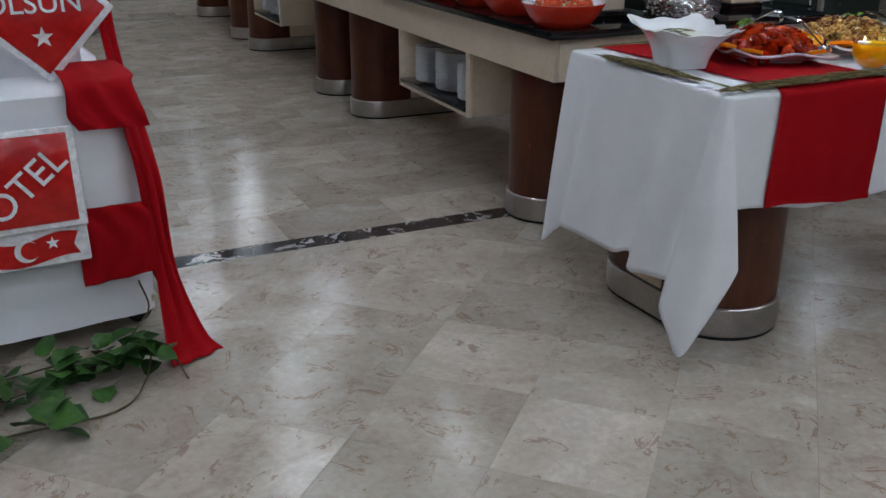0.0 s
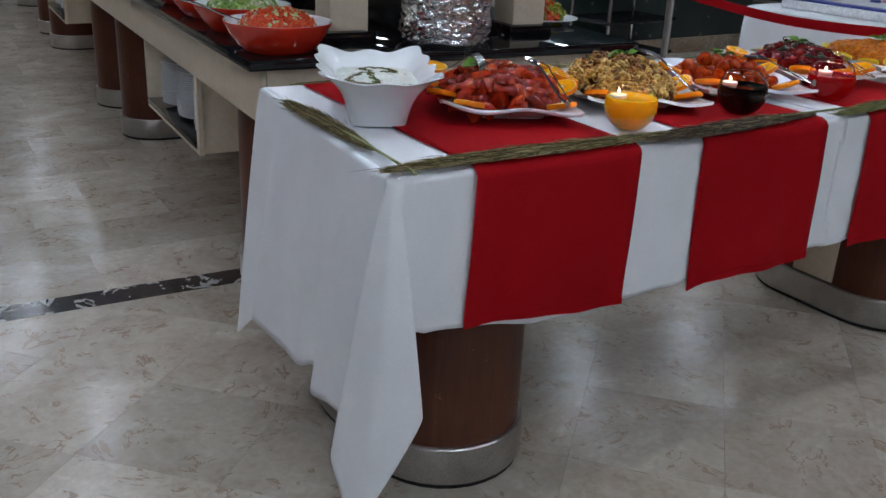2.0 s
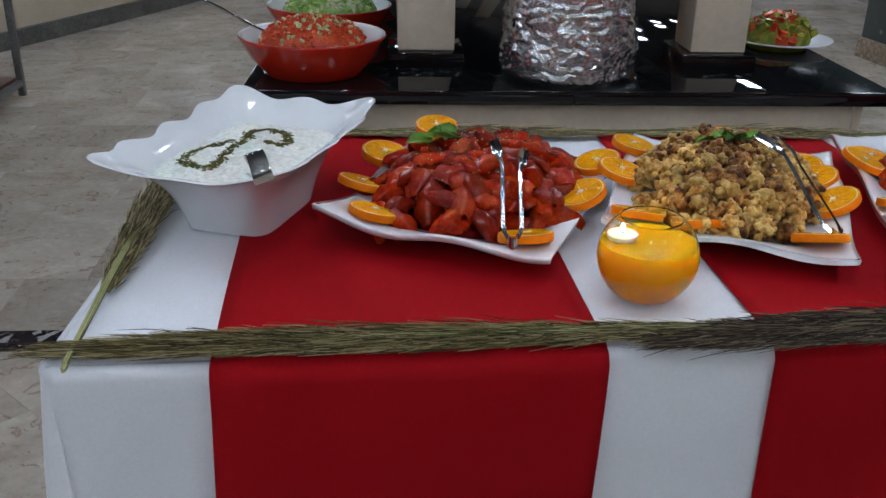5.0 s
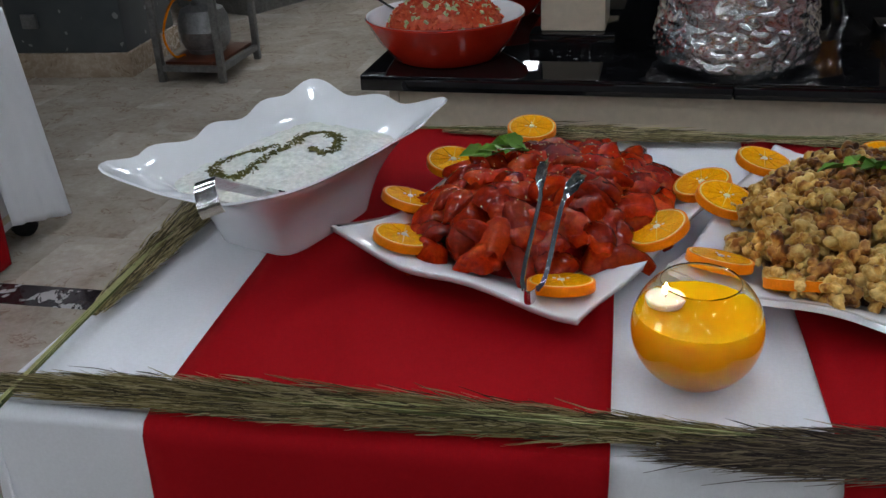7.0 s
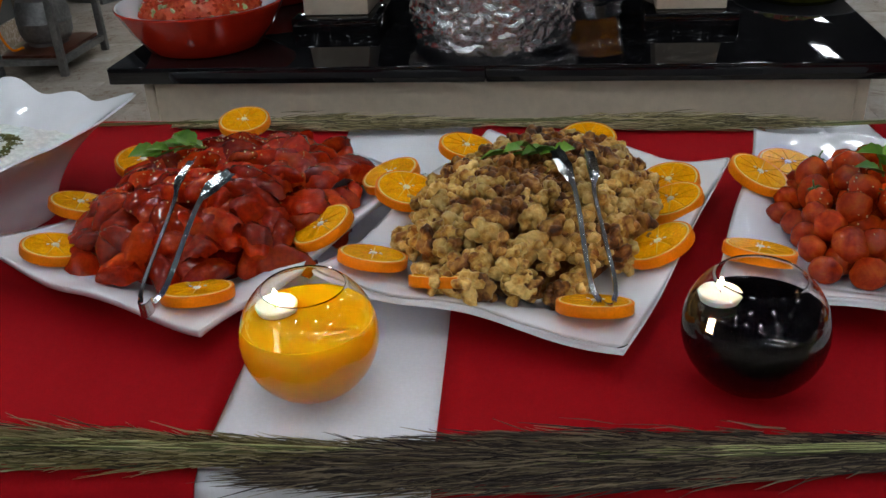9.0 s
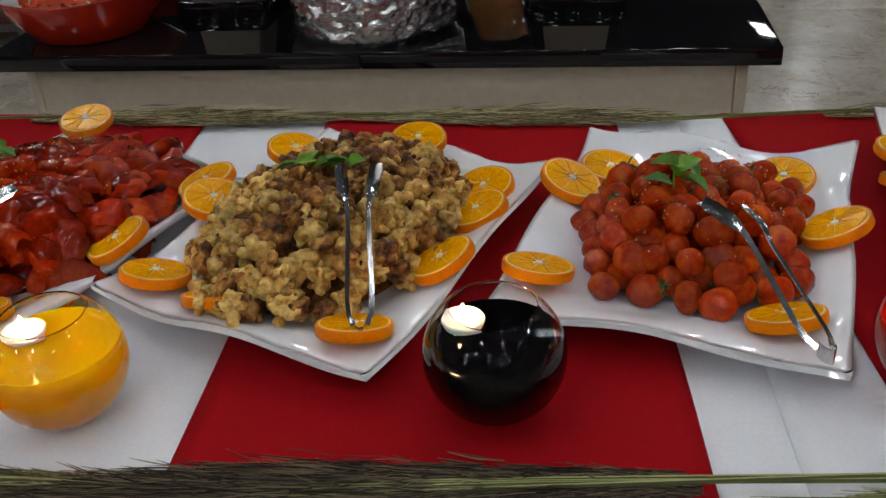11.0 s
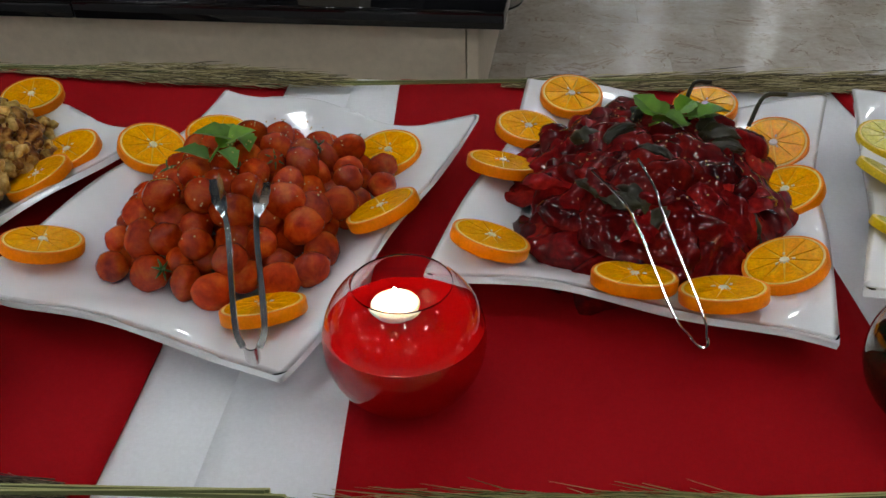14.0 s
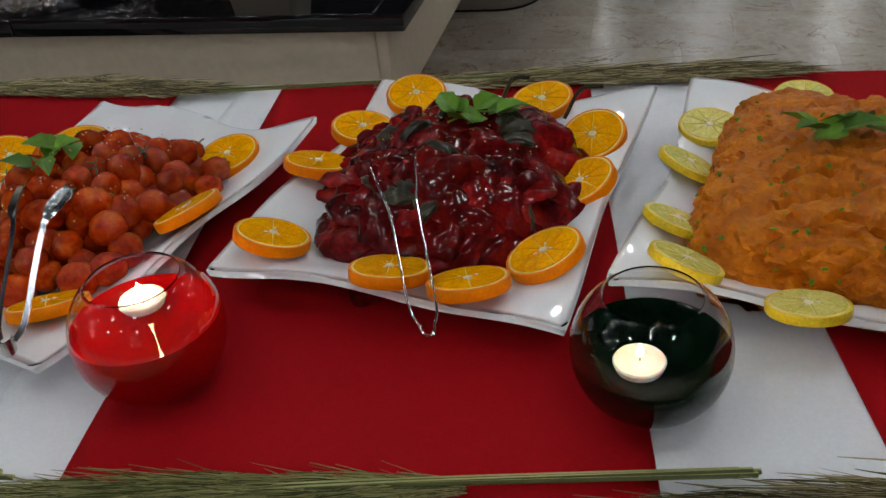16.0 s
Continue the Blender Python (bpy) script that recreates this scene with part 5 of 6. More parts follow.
for hp, nn, hx, hy, hh, sd in ((red4, 170, 0.12, 0.15, 0.074, 5), (glazed, 170, 0.135, 0.178, 0.086, 6), (tom, 110, 0.11, 0.15, 0.078, 7)):
    bm = bmesh.new()
    rr = random.Random(sd)
    for q in range(nn):
        a, w = rr.uniform(0, 6.28), math.sqrt(rr.random()) * 0.85
        z = hh * max(0.0, 1 - w ** 2.7) ** 0.66 + 0.011
        bmesh.ops.create_icosphere(bm, subdivisions=1, radius=rr.uniform(0.0006, 0.0011), matrix=Matrix.Translation((hx * w * math.cos(a), hy * w * math.sin(a), z)))
    tagged(part("seed_sprinkle", bm, M_SESAME, hp, "scattered pale seeds"), kind="stuff")

# carrot mash, a block with rounded sides and rough swirls
mash = thing("carrot_mash", "thick block of orange carrot mash flecked with parsley", "food", pose(2.115, 0.322, ZT + 0.012, 0, 0, PLATES[4][1]))
bm = bmesh.new()
bmesh.ops.create_icosphere(bm, subdivisions=6, radius=1.0)
MH = 0.078


def mash_top(d):
    k = 1 / (abs(d.x) ** 5 + abs(d.y) ** 5 + abs(d.z) ** 3.2) ** 0.22
    p = Vector((d.x * k * 0.136, d.y * k * 0.170, d.z * k * MH))
    swirl = noise.noise(p * 17 + Vector((3, 1, 7)))
    band = p.y * 19 + 0.9 * noise.noise(p * 9) + 0.5 * noise.noise(p * 26 + Vector((1, 5, 2)))
    crease = -0.012 * max(0.0, 1 - abs(band - round(band)) * 9) * smooth01(0.6 + 2.2 * noise.noise(p * 13 + Vector((4, 4, 1))))
    return p + d * (0.006 * swirl + crease + 0.0040 * noise.noise(p * 55) + 0.0075 * (0.4 - noise.voronoi(p * 75 + 0.3 * noise.noise_vector(p * 60))[0][0]) + 0.0045 * noise.noise(p * 120) + 0.0030 * noise.noise(p * 230))


for v in bm.verts:
    p = mash_top(v.co.normalized())
    v.co = (p.x, p.y, max(p.z, 0.0))
part("mash", bm, M_MASH, mash)
bm = bmesh.new()
rr = random.Random(8)
for q in range(170):
    d = Vector((rr.uniform(-1, 1), rr.uniform(-1, 1), rr.uniform(0.05, 1))).normalized()
    p = mash_top(d)
    s = rr.uniform(0.0018, 0.0042)
    bmesh.ops.create_icosphere(bm, subdivisions=1, radius=s, matrix=Matrix.Translation((p.x, p.y, max(p.z, 0.003))) @ pose(0, 0, 0, rr.uniform(0, 360), rr.uniform(0, 360)) @ Matrix.Diagonal((1, 0.7, 0.35, 1)))
tagged(part("parsley_sprinkle", bm, M_LEAF, mash, "chopped green parsley"), kind="stuff")

# herb sprigs
LEAVES = [leaf_mesh("leaf", 0.034, 0.019, M_LEAF, 0.5, 0.55), leaf_mesh("leaf", 0.026, 0.015, M_LEAF, 0.4, 0.65), leaf_mesh("leaf", 0.040, 0.019, M_LEAF, 0.6, 0.5)]


def sprig(x, y, z, seed, turn, count=8):
    r = random.Random(seed)
    e = thing("herb_sprig", "fresh green herb sprig laid on top of the food", "herb", pose(x, y, z, 0, 0, turn), "herb sprigs")
    bm = bmesh.new()
    tube(bm, curve_pts([(-0.03, 0, 0.004), (0, 0.004, 0.009), (0.03, 0, 0.006)], 10), 0.0012, 5)
    part("stem", bm, M_LEAF, e)
    for q in range(count):
        ob = new("leaf", r.choice(LEAVES))
        ob.parent = e
        ob.matrix_basis = pose(-0.028 + 0.056 * q / (count - 1), r.uniform(-0.004, 0.004), r.uniform(0.004, 0.012), r.uniform(-14, 18), r.uniform(-30, 30), r.uniform(-150, 150))
    return e


sprig(0.508, 0.425, ZT + 0.098, 1, 20)
sprig(0.930, 0.352, ZT + 0.110, 2, -5, 9)
sprig(1.308, 0.345, ZT + 0.088, 3, 70, 7)
sprig(1.755, 0.395, ZT + 0.092, 4, 15, 9)
sprig(2.105, 0.335, ZT + 0.094, 5, 5, 10)


# tongs
def tongs(loop, ta, tb, wide, label):
    """Two sprung arms from a bent end to two tips."""
    e = thing("tongs", label, "tongs", group="serving tongs")
    L, A, B = Vector(loop), Vector(ta), Vector(tb)
    for tip, s in ((A, -1), (B, 1)):
        side = Vector((0.007 * s, 0, 0))
        path = curve_pts([L + side * 0.9, L + side * 1.3 + (tip - L) * 0.12 + Vector((0, 0, 0.002)), L * 0.45 + tip * 0.55 + Vector((0, 0, 0.014)), L * 0.3 + tip * 0.7 + Vector((0, 0, 0.016)), tip], 28)
        bm = bmesh.new()
        if wide:
            loops = []
            for i, p in enumerate(path):
                t = i / 28
                d = (path[min(i + 1, 28)] - path[max(i - 1, 0)]).normalized()
                up = Vector((0.55 * s, -0.1, 1.0)).normalized()
                wv = d.cross(up).normalized()
                nv = wv.cross(d)
                hw = 0.0026 + 0.0046 * smooth01((t - 0.66) / 0.16) * (1 - 0.45 * smooth01((t - 0.93) / 0.07)) + 0.0012 * math.sin(t * 95) * smooth01((t - 0.75) / 0.1)
                cup = 0.003 * smooth01((t - 0.66) / 0.2)
                loops.append([p - wv * hw + nv * (cup + 0.0006), p + nv * 0.0006, p + wv * hw + nv * (cup + 0.0006), p + wv * hw + nv * (cup - 0.0006), p - nv * 0.0006, p - wv * hw + nv * (cup - 0.0006)])
            rings(bm, loops, True, True, True)
        else:
            tube(bm, path, 0.0012, 7)
        part("arm", bm, M_CHROME, e, "polished steel arm")
    bm = bmesh.new()
    n = 12
    back = (L - (A + B) / 2).normalized()
    arc = [L + Vector((0.0063 * math.cos(math.pi * i / n), 0, 0)) + back * 0.010 * math.sin(math.pi * i / n) for i in range(n + 1)]
    if wide:
        rings(bm, [[p + Vector((0, 0, 0.0075)), p + Vector((0, 0, -0.0075)), p + back * 0.0012 + Vector((0, 0, -0.0075)), p + back * 0.0012 + Vector((0, 0, 0.0075))] for p in arc], True, True, True)
    else:
        tube(bm, arc, 0.0012, 7)
    part("spring_end", bm, M_CHROME, e, "bent steel end")


tongs((0.553, 0.136, 0.932), (0.561, 0.315, 1.003), (0.602, 0.303, 0.992), True, "steel serving tongs resting on the glazed peppers")
tongs((0.985, 0.132, 0.924), (0.951, 0.320, 1.000), (0.986, 0.334, 0.992), True, "steel serving tongs resting on the cauliflower")
tongs((1.386, 0.080, 0.926), (1.318, 0.268, 0.968), (1.357, 0.282, 0.956), True, "broad steel serving tongs resting on the tomatoes")
tongs((1.733, 0.118, 0.910), (1.661, 0.292, 0.964), (1.704, 0.305, 0.970), False, "thin steel wire tongs resting on the pepper strips")


# ---- yogurt bowl ----
BOWL = pose(0.2165, 0.430, TABLE_Z + 0.0022, 0, 0, -24.5)
RX, RY, BX, BY, BH = 0.135, 0.208, 0.066, 0.092, 0.130


def bowl_ring(hx, hy, p, z, wavy=0.0, lift=0.0, n=120):
    out = []
    for i in range(n):
        a = 2 * math.pi * (i + 0.5) / n
        c, s = math.cos(a), math.sin(a)
        k = 1 / (abs(c) ** p + abs(s) ** p) ** (1 / p)
        x, y = c * k, s * k
        corner = (abs(x) * abs(y)) ** 3
        ripple = math.cos(y * math.pi * 4.0) if abs(x) > abs(y) else math.cos(x * math.pi * 2.5)
        w = wavy * ripple
        out.append((x * hx * (1 + 0.05 * corner * lift * 12 + w * 1.2), y * hy * (1 + 0.04 * corner * lift * 12 + w * 0.8), z + lift * corner - lift * 0.35 + w * 0.09))
    return out


yb = thing("yogurt_bowl", "tall white flared bowl with a scalloped rim", "bowl", BOWL)
loops = [bowl_ring(BX * 0.9, BY * 0.9, 6, 0.0), bowl_ring(BX, BY, 6, 0.003)]
prof = [(t, smooth01(t) * 0.35 + t * t * 0.65) for t in [k / 16 for k in range(1, 17)]]
for t, f in prof:
    loops.append(bowl_ring(BX + (RX - BX) * (0.35 * t + 0.65 * t ** 3.2), BY + (RY - BY) * (0.35 * t + 0.65 * t ** 3.0), 6 + 2.5 * t, BH * (t ** 0.92), 0.036 * t ** 5, 0.022 * t ** 3))
outer_last = loops[-1]
loops.append([(x * 0.985, y * 0.990, z + 0.0018) for x, y, z in outer_last])
for t in [1 - k / 12 for k in range(1, 12)]:
    lp = bowl_ring(BX + (RX - BX) * (0.35 * t + 0.65 * t ** 3.2) - 0.004, BY + (RY - BY) * (0.35 * t + 0.65 * t ** 3.0) - 0.004, 6 + 2.5 * t, BH * (t ** 0.92), 0.036 * t ** 5, 0.022 * t ** 3)
    loops.append([(x, y, z + 0.002) for x, y, z in lp])
bm = bmesh.new()
rings(bm, loops, True, True, True)
part("shell", bm, M_PORC, yb)

M_YOG = surf("yogurt", [(0.3, (0.66, 0.68, 0.62)), (0.55, (0.78, 0.79, 0.74)), (0.8, (0.84, 0.85, 0.81))], 60, 0.35, bump=0.7, bscale=130, bdist=0.004, sss=0.2)
yog = thing("yogurt_dip", "thick white yogurt dip with green herbs sprinkled in a curl", "dip", BOWL)
YZ = 0.095
ty = (YZ / BH) ** (1 / 0.92)
yx, yy = BX + (RX - BX) * (0.35 * ty + 0.65 * ty ** 3.2) - 0.0045, BY + (RY - BY) * (0.35 * ty + 0.65 * ty ** 3.0) - 0.0045


def yog_z(x, y):
    r = min(1.0, (abs(x / yx) ** 4 + abs(y / yy) ** 4) ** 0.25)
    return YZ + 0.012 * (1 - r * r) + 0.0032 * noise.noise(Vector((x * 55, y * 55, 2))) + 0.0018 * noise.noise(Vector((x * 140, y * 140, 5)))


loops = []
for j in range(44):
    q = 1 - j / 44
    loops.append([(x, y, yog_z(x, y)) for x, y, z in bowl_ring(yx * q, yy * q, 2.2 + 3.2 * q, 0)])
bm = bmesh.new()
rings(bm, [[(x * 0.8, y * 0.8, YZ - 0.03) for x, y, z in loops[0]]] + loops, True, True, True)
part("yogurt", bm, M_YOG, yog)
herb_line = curve_pts([(-0.060, -0.080, 0), (-0.036, -0.096, 0), (-0.006, -0.092, 0), (-0.010, -0.060, 0), (-0.015, -0.015, 0), (-0.016, 0.026, 0), (-0.029, 0.066, 0), (-0.018, 0.088, 0), (0.012, 0.085, 0), (0.040, 0.056, 0), (0.042, 0.020, 0), (0.016, 0.026, 0)], 200)
line2 = curve_pts([(-0.060, -0.080, 0), (-0.068, -0.045, 0), (-0.058, -0.020, 0), (-0.046, -0.008, 0), (-0.036, 0.010, 0)], 60)
bm = bmesh.new()
rr = random.Random(77)
for q in range(900):
    p = rr.choice(herb_line) if rr.random() < 0.82 else rr.choice(line2)
    x, y = p.x + rr.gauss(0, 0.0045), p.y + rr.gauss(0, 0.0045)
    s = rr.uniform(0.0014, 0.0036)
    bmesh.ops.create_cube(bm, size=1.0, matrix=pose(x, y, yog_z(x, y) + 0.001, rr.uniform(-40, 40), rr.uniform(-40, 40), rr.uniform(0, 360)) @ Matrix.Diagonal((s * 2.0, s * 0.8, 0.0007, 1)))
tagged(part("herb_sprinkle", bm, M_HERB, yog, "dried green herbs", smooth=False), kind="stuff")
e = thing("ladle", "steel ladle with a broad curled handle standing in the yogurt", "ladle")
bm = bmesh.new()
path = curve_pts([(0.240, 0.310, 0.958), (0.242, 0.262, 0.980), (0.243, 0.180, 1.022), (0.243, 0.106, 1.060), (0.246, 0.090, 1.067), (0.250, 0.077, 1.063), (0.254, 0.070, 1.050), (0.257, 0.071, 1.040)], 34)
loops = []
for i, p in enumerate(path):
    d = (path[min(i + 1, 34)] - path[max(i - 1, 0)]).normalized()
    w = Vector((0.92, 0.30, 0.25)).normalized() * (0.0085 + 0.003 * i / 34)
    nv = d.cross(w).normalized() * 0.0009
    loops.append([p - w + nv, p + nv, p + w + nv, p + w - nv, p - nv, p - w - nv])
rings(bm, loops, True, True, True)
part("handle", bm, M_CHROME, e, "flat steel handle")
bm = lathe([(0.001, -0.012), (0.012, -0.010), (0.022, -0.002), (0.026, 0.006), (0.0245, 0.006), (0.020, -0.001), (0.011, -0.008), (0.001, -0.010)], 24, True, True)
part("scoop", bm, M_CHROME, e, m=pose(0.238, 0.330, 0.948, -28, 12, 0))


# ---- glass bowls with floating candles ----
def liquid_mat(name, colour, trans, rough=0.0, glow=0.0):
    m, nt, b = nodes_of(name)
    v = coords(nt, "Object", False)
    col = ramp_node(nt, noise_node(nt, v, 14, 3), [(0.3, tuple(c * 0.85 for c in colour)), (0.7, colour)])
    nt.links.new(col, b.inputs["Base Color"])
    b.inputs["Transmission Weight"].default_value = trans
    b.inputs["Roughness"].default_value, b.inputs["IOR"].default_value = rough, 1.33
    b.inputs["Specular IOR Level"].default_value = 0.16
    b.inputs["Subsurface Weight"].default_value = glow
    b.inputs["Subsurface Radius"].default_value = (1.0, 0.6, 0.05)
    b.inputs["Subsurface Scale"].default_value = 0.06
    return m


def candle_bowl(x, y, R, level, mat, colour_word, cdx, cdy, turn):
    e = thing("glass_bowl", "round clear glass bowl part filled with " + colour_word + " water", "glass bowl", pose(x, y, ZT - 0.0016, 0, 0, turn), "glass bowls with floating candles")
    lo, hi = -0.92, 0.80
    CZ = R * 0.89
    outer = [(R * math.cos(a), CZ + R * math.sin(a)) for a in [math.asin(lo) + (math.asin(hi) - math.asin(lo)) * k / 26 for k in range(27)]]
    ri = R - 0.0010
    inner = [(ri * math.cos(a), CZ + ri * math.sin(a)) for a in [math.asin(hi) + (math.asin(lo * 0.985) - math.asin(hi)) * k / 26 for k in range(27)]]
    zb0 = outer[0][1]
    g = part("glass", lathe([(0.001, zb0 + 0.0006), (outer[0][0] * 0.8, zb0)] + outer + [(R * 0.594, outer[-1][1] + 0.0006)] + inner + [(0.001, inner[-1][1])], 56, True, True), M_GLASS, e, "clear thin glass")
    g.visible_shadow = False
    rl = ri + 0.0003
    la = math.asin((level - CZ) / rl)
    prof = [(rl * math.cos(a), CZ + rl * math.sin(a)) for a in [math.asin(lo * 0.97) + (la - math.asin(lo * 0.97)) * k / 22 for k in range(23)]]
    part("water", lathe([(0.001, prof[0][1])] + prof + [(rl * math.cos(la) - 0.002, level - 0.0008), (0.001, level - 0.0008)], 56, True, True), mat, e, "dyed " + colour_word + " water")
    c = thing("floating_candle", "small lit cream candle floating in the bowl", "candle", pose(x + cdx, y + cdy, ZT - 0.0016 + level), "floating candles")
    part("wax", lathe([(0.001, -0.010), (0.013, -0.010), (0.017, -0.002), (0.0195, 0.005), (0.0185, 0.0065), (0.012, 0.0058), (0.001, 0.0052)], 30, True, True), M_WAX, c, "cream wax")
    bm = bmesh.new()
    tube(bm, [(0, 0, 0.004), (0.0006, 0, 0.009), (0.0, 0, 0.012)], 0.0006, 6)
    part("wick", bm, M_WICK, c)
    part("flame", lathe([(0.0004, 0.0095), (0.0022, 0.0110), (0.0030, 0.0132), (0.0024, 0.0162), (0.0012, 0.0190), (0.0002, 0.0212)], 12, True, True), M_FLAME, c, "small bright flame")


candle_bowl(0.714, 0.092, 0.0625, 0.074, liquid_mat("orange_water", (0.97, 0.44, 0.003), 0.30, 0.0, 0.8), "orange", -0.030, 0.014, 0)
candle_bowl(1.108, 0.088, 0.0632, 0.073, liquid_mat("black_water", (0.0012, 0.0010, 0.0014), 0.0), "black", -0.027, 0.022, 30)
candle_bowl(1.502, 0.099, 0.0642, 0.070, liquid_mat("red_water", (0.48, 0.003, 0.004), 0.45), "red", -0.008, 0.018, 60)
candle_bowl(1.910, 0.079, 0.0610, 0.056, liquid_mat("green_black_water", (0.0006, 0.0030, 0.0014), 0.0), "dark green", -0.010, -0.024, 90)


# ---- reed bundles ----
def reed_mat(name, stops):
    m, nt, b = nodes_of(name)
    geo = nt.nodes.new("ShaderNodeNewGeometry")
    v = coords(nt, "Object", False)
    f = mix_node(nt, 0.25, geo.outputs["Random Per Island"], noise_node(nt, v, 14, 4, 0.6))
    col = ramp_node(nt, f, stops)
    nt.links.new(col, b.inputs["Base Color"])
    b.inputs["Roughness"].default_value = 0.75
    return m


M_REEDA = reed_mat("straw_reed", [(0.22, (0.040, 0.030, 0.012)), (0.42, (0.13, 0.105, 0.035)), (0.60, (0.26, 0.21, 0.080)), (0.80, (0.56, 0.47, 0.27))])
M_REEDB = reed_mat("purple_reed", [(0.22, (0.022, 0.014, 0.014)), (0.45, (0.060, 0.042, 0.038)), (0.62, (0.13, 0.10, 0.055)), (0.80, (0.38, 0.30, 0.19))])
M_REEDG = reed_mat("green_reed", [(0.25, (0.08, 0.09, 0.025)), (0.45, (0.22, 0.24, 0.07)), (0.7, (0.50, 0.46, 0.22))])


def reeds(tip, butt, width, plume, mat, seed, count=1100):
    """Grass plumes in a bundle: fine seed-bearing strands round a few stems, from the feathery tip to the cut butt."""
    T, B = Vector((*tip, 0)), Vector((*butt, 0))
    L = (B - T).length
    d = (B - T) / L
    s = Vector((-d.y, d.x, 0))
    r = random.Random(seed)
    e = thing("reed_bundle", "bundle of dried feathery grass plumes with green stems", "dried grass", group="dried grass edging")
    bm = bmesh.new()

    def spread(t):
        return width * (0.25 + 0.75 * math.sin(math.pi * min(1.0, (t / plume) ** 0.75) * 0.93 + 0.1)) * (1.0 if t < plume else 0.3)
    zb = ZT + 0.001
    for k in range(int(count * 2.3)):
        t = plume * r.random() ** 0.85
        off = max(-0.78, min(0.78, r.gauss(0, 0.38))) * spread(t)
        ln = r.uniform(0.022, 0.060) * (1.3 - 0.5 * t)
        out = off * 0.16 + r.gauss(0, 0.0035)
        if k % 23 == 0:
            ln, out = ln * 1.5, out + math.copysign(r.uniform(0.006, 0.016), off)
        h = zb + abs(r.gauss(0, 0.35)) * 0.014 * spread(t) / width + 0.0022
        p0 = T + d * (t * L) + s * off + Vector((0, 0, h))
        p1 = p0 - d * ln * 0.5 + s * out * 0.4 + Vector((0, 0, r.uniform(-0.001, 0.003)))
        p2 = p0 - d * ln + s * out + Vector((0, 0, r.uniform(-0.002, 0.004)))
        p2.z = max(p2.z, zb + 0.001)
        w = r.uniform(0.00035, 0.00095)
        tri = []
        for p, q in ((p0, w * 0.6), (p1, w), (p2, w * 0.25)):
            tri.append([bm.verts.new(p + s * q), bm.verts.new(p - s * q * 0.5 + Vector((0, 0, q))), bm.verts.new(p - s * q * 0.5 - Vector((0, 0, q)))])
        for a, b in zip(tri, tri[1:]):
            for i in range(3):
                j = (i + 1) % 3
                bm.faces.new((a[i], a[j], b[j], b[i]))
    tagged(part("plume", bm, mat, e, "feathery seed plume"), kind="stuff")
    for k in range(5):
        o0, o1 = r.uniform(-0.25, 0.25) * width, r.uniform(-0.10, 0.10) * width
        bm = bmesh.new()
        tube(bm, curve_pts([T + d * L * 0.06 + s * o0 + Vector((0, 0, zb + 0.004)), T + d * L * 0.5 + s * (o0 * 0.7) + Vector((0, 0, zb + 0.010)), B + s * o1 - d * r.uniform(0, 0.02) + Vector((0, 0, zb + 0.004 + 0.002 * (k % 2)))], 14), 0.0022, 6)
        part("stem", bm, M_REEDG, e, "green stem")


reeds((0.040, 0.018), (0.900, -0.022), 0.032, 0.90, M_REEDA, 1, 2600)
reeds((0.715, -0.034), (1.425, -0.018), 0.040, 0.78, M_REEDB, 2, 2600)
reeds((1.370, -0.056), (1.985, 0.000), 0.025, 0.66, M_REEDG, 3, 1900)
reeds((1.925, -0.042), (2.60, -0.020), 0.038, 0.75, M_REEDA, 4, 1400)
reeds((2.50, 0.010), (3.20, 0.020), 0.040, 0.75, M_REEDB, 5, 500)
reeds((0.078, 0.590), (0.043, -0.028), 0.031, 0.70, M_REEDA, 6, 1700)
reeds((0.830, 0.760), (0.170, 0.812), 0.030, 0.70, M_REEDA, 7, 1100)
reeds((1.330, 0.712), (0.700, 0.772), 0.030, 0.70, M_REEDA, 8, 1100)
reeds((2.120, 0.694), (1.350, 0.704), 0.030, 0.70, M_REEDA, 9, 1100)


# ---- floor tiles ----
def tile_mesh(w, h, name="tile"):
    bm = bmesh.new()
    g, d = 0.00025, 0.0003
    a, b = w / 2 - g, h / 2 - g
    lo = [(-a, -b, -0.006), (a, -b, -0.006), (a, b, -0.006), (-a, b, -0.006)]
    mi = [(x, y, -d) for x, y, z in lo]
    hi = [(x * (1 - d / a), y * (1 - d / b), 0.0) for x, y, z in lo]
    rings(bm, [lo, mi, hi], True, False, True)
    return mesh_of(name, bm, M_TILE, False)


STRIP = Matrix.Translation((-0.42, 1.640, 0)) @ Matrix.Rotation(radians(-4.2), 4, "Z")
SW = 0.125
S2 = math.sqrt(0.5)
TS = 0.40
TILE = tile_mesh(TS, TS)
rest = []
near = 0


def shape_rest(bm, poly):
    """A tile joined into the rest of the floor: chamfered top over a short skirt."""
    cx, cy = sum(p[0] for p in poly) / len(poly), sum(p[1] for p in poly) / len(poly)
    loops = []
    for q, z in ((1.0, -0.006), (1.0, -0.001), (0.9985, 0.0)):
        loops.append([STRIP @ Vector((cx + (x - cx) * q, cy + (y - cy) * q, z)) for x, y in poly])
    rings(bm, loops, True, False, True)


def clip(poly, keep_below, limit):
    """Cut a polygon along y = limit."""
    out = []
    for (x0, y0), (x1, y1) in zip(poly, poly[1:] + poly[:1]):
        i0, i1 = (y0 <= limit) == keep_below, (y1 <= limit) == keep_below
        if i0:
            out.append((x0, y0))
        if i0 != i1:
            t = (limit - y0) / (y1 - y0)
            out.append((x0 + (x1 - x0) * t, limit))
    return out


bm_rest = bmesh.new()
inv = STRIP.inverted()


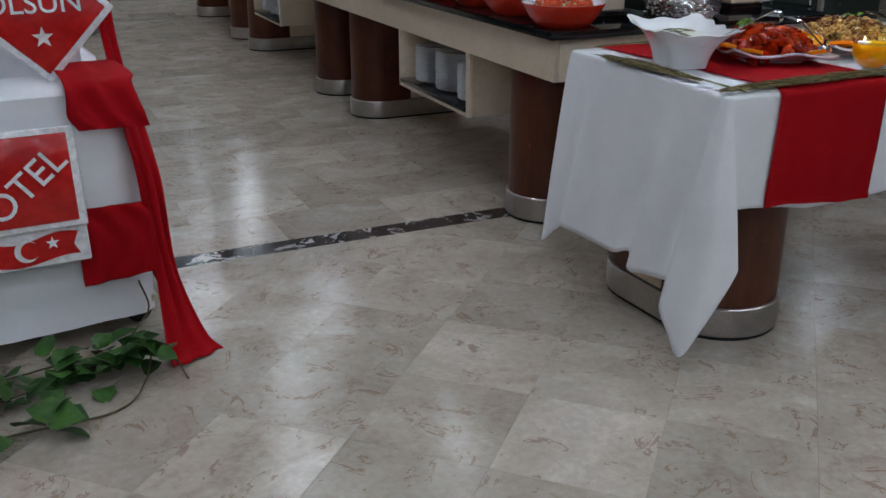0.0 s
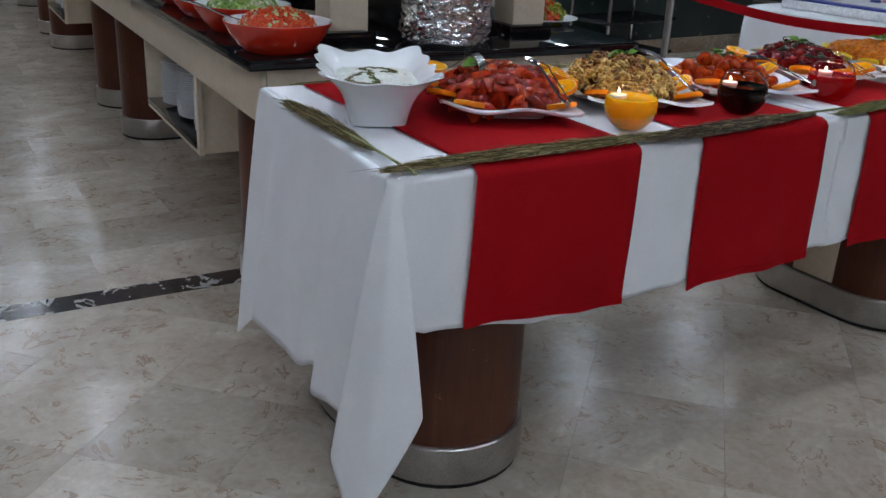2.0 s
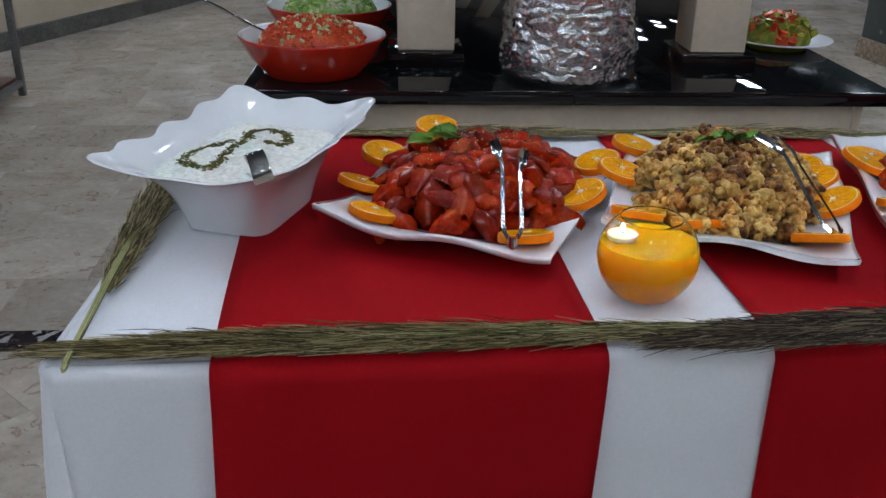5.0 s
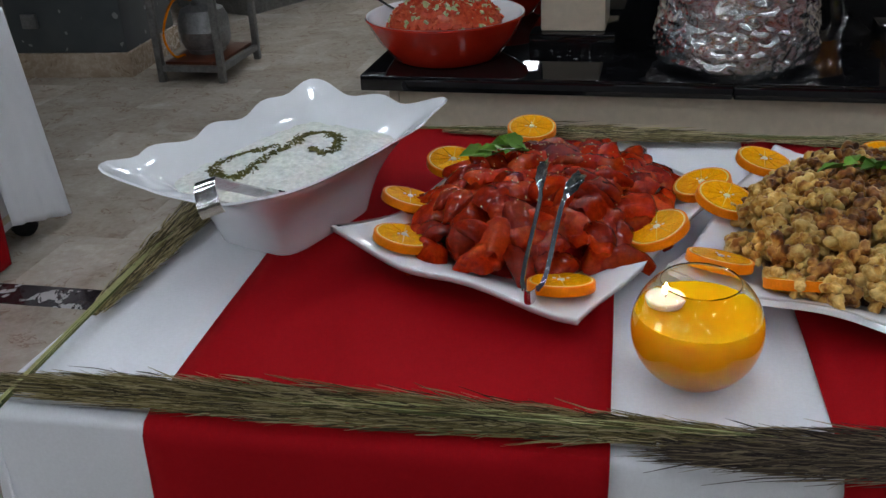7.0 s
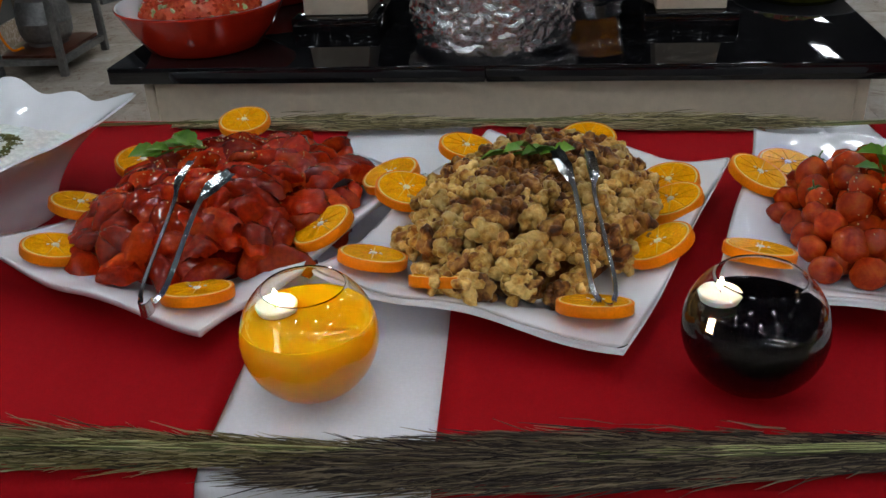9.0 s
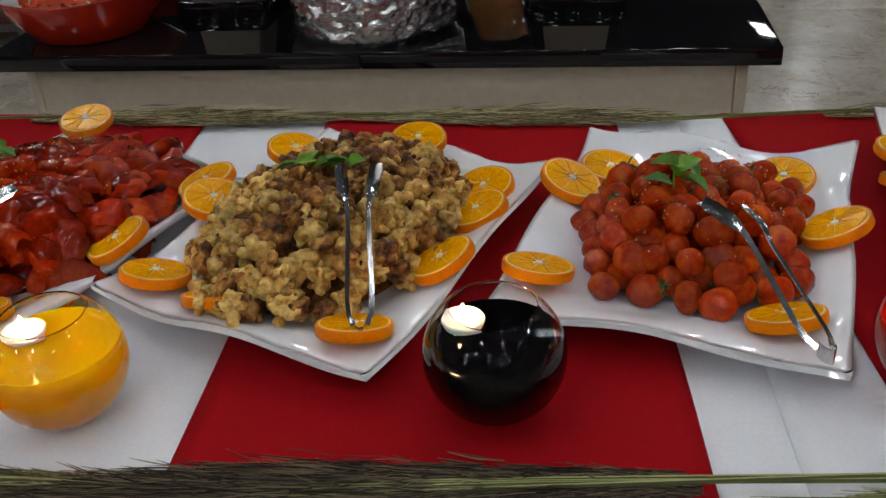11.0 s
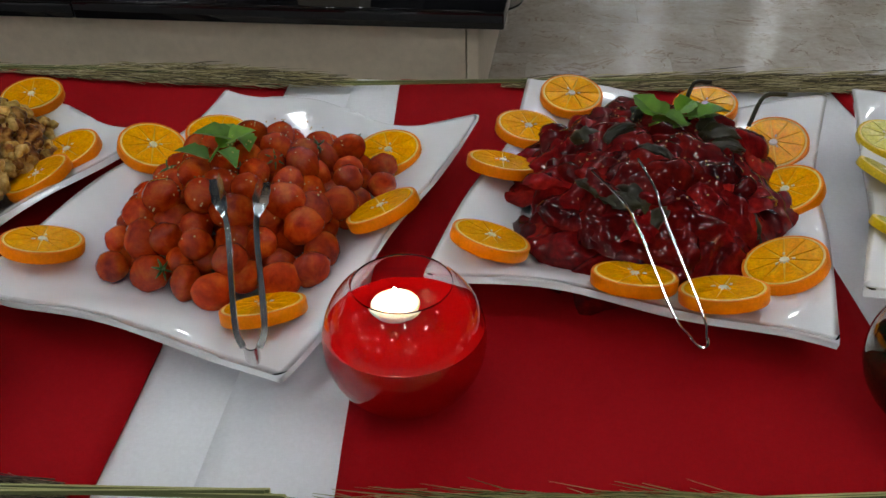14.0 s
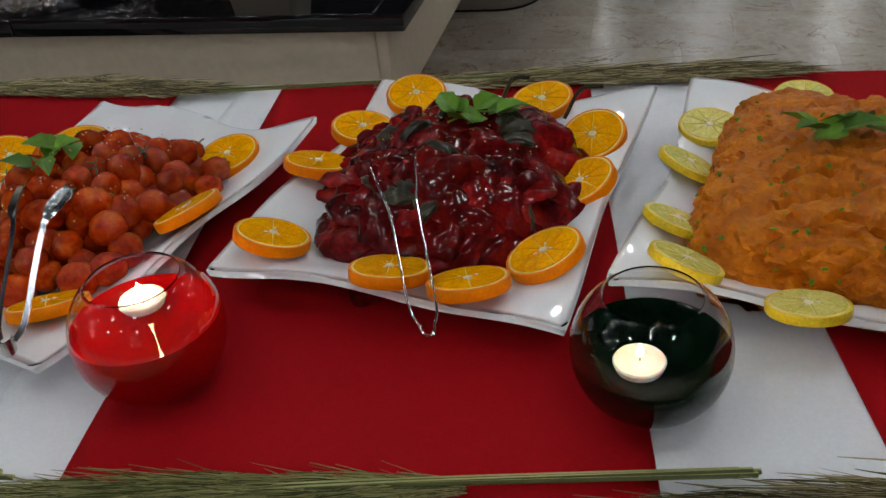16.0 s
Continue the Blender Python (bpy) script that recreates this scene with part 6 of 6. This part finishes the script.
def inside(p, margin=0.3):
    return X0 + margin < p.x < X1 - margin and Y0 + margin < p.y < Y1 - margin


# diagonal tiles in front of the dark strip
for i in range(-40, 41):
    for j in range(-40, 41):
        x, y = (i + j) * TS * S2, (i - j) * TS * S2 - 0.09
        if y - TS * S2 > -SW / 2:
            continue
        p = STRIP @ Vector((x, y, 0))
        if not inside(p):
            continue
        half = TS * S2 - 0.0003
        if y + TS * S2 <= -SW / 2 and -2.6 < p.x < 3.2 and -1.9 < p.y < 1.6 and near < 150:
            ob = new("tile", TILE)
            ob.parent = floor
            ob.matrix_basis = STRIP @ pose(x, y, 0, 0, 0, 45)
            near += 1
            continue
        poly = [(x, y - half), (x + half, y), (x, y + half), (x - half, y)]
        poly = clip(poly, True, -SW / 2 - 0.0003)
        if len(poly) > 2:
            shape_rest(bm_rest, poly)
# straight courses beyond it, broken joints
near = 0
RW, RH = 0.55, 0.365
TILE2 = tile_mesh(RW, RH)
for j in range(0, 42):
    for i in range(-30, 31):
        x, y = (i + 0.37 * (j * 7 % 5) / 2) * RW, SW / 2 + RH * (j + 0.5)
        p = STRIP @ Vector((x, y, 0))
        if not inside(p, 0.4):
            continue
        if -1.9 < p.x < 4.3 and p.y < 5.5 and near < 140:
            ob = new("tile", TILE2)
            ob.parent = floor
            ob.matrix_basis = STRIP @ pose(x, y, 0)
            near += 1
        else:
            a, b = RW / 2 - 0.0003, RH / 2 - 0.0003
            shape_rest(bm_rest, [(x - a, y - b), (x + a, y - b), (x + a, y + b), (x - a, y + b)])
tagged(part("tile_field", bm_rest, M_TILE, floor, smooth=False), kind="stuff")
me = tile_mesh(0.305, SW, "strip_tile")
me.materials.clear()
me.materials.append(M_STRIP)
for i in range(-24, 34):
    p = STRIP @ Vector((i * 0.305, 0, 0))
    if inside(p, 0.5):
        ob = new("strip_tile", me)
        ob.parent = floor
        ob.matrix_basis = STRIP @ pose(i * 0.305, 0, 0)
tagged(floor, "polished beige marble tile floor crossed by a dark marble strip")
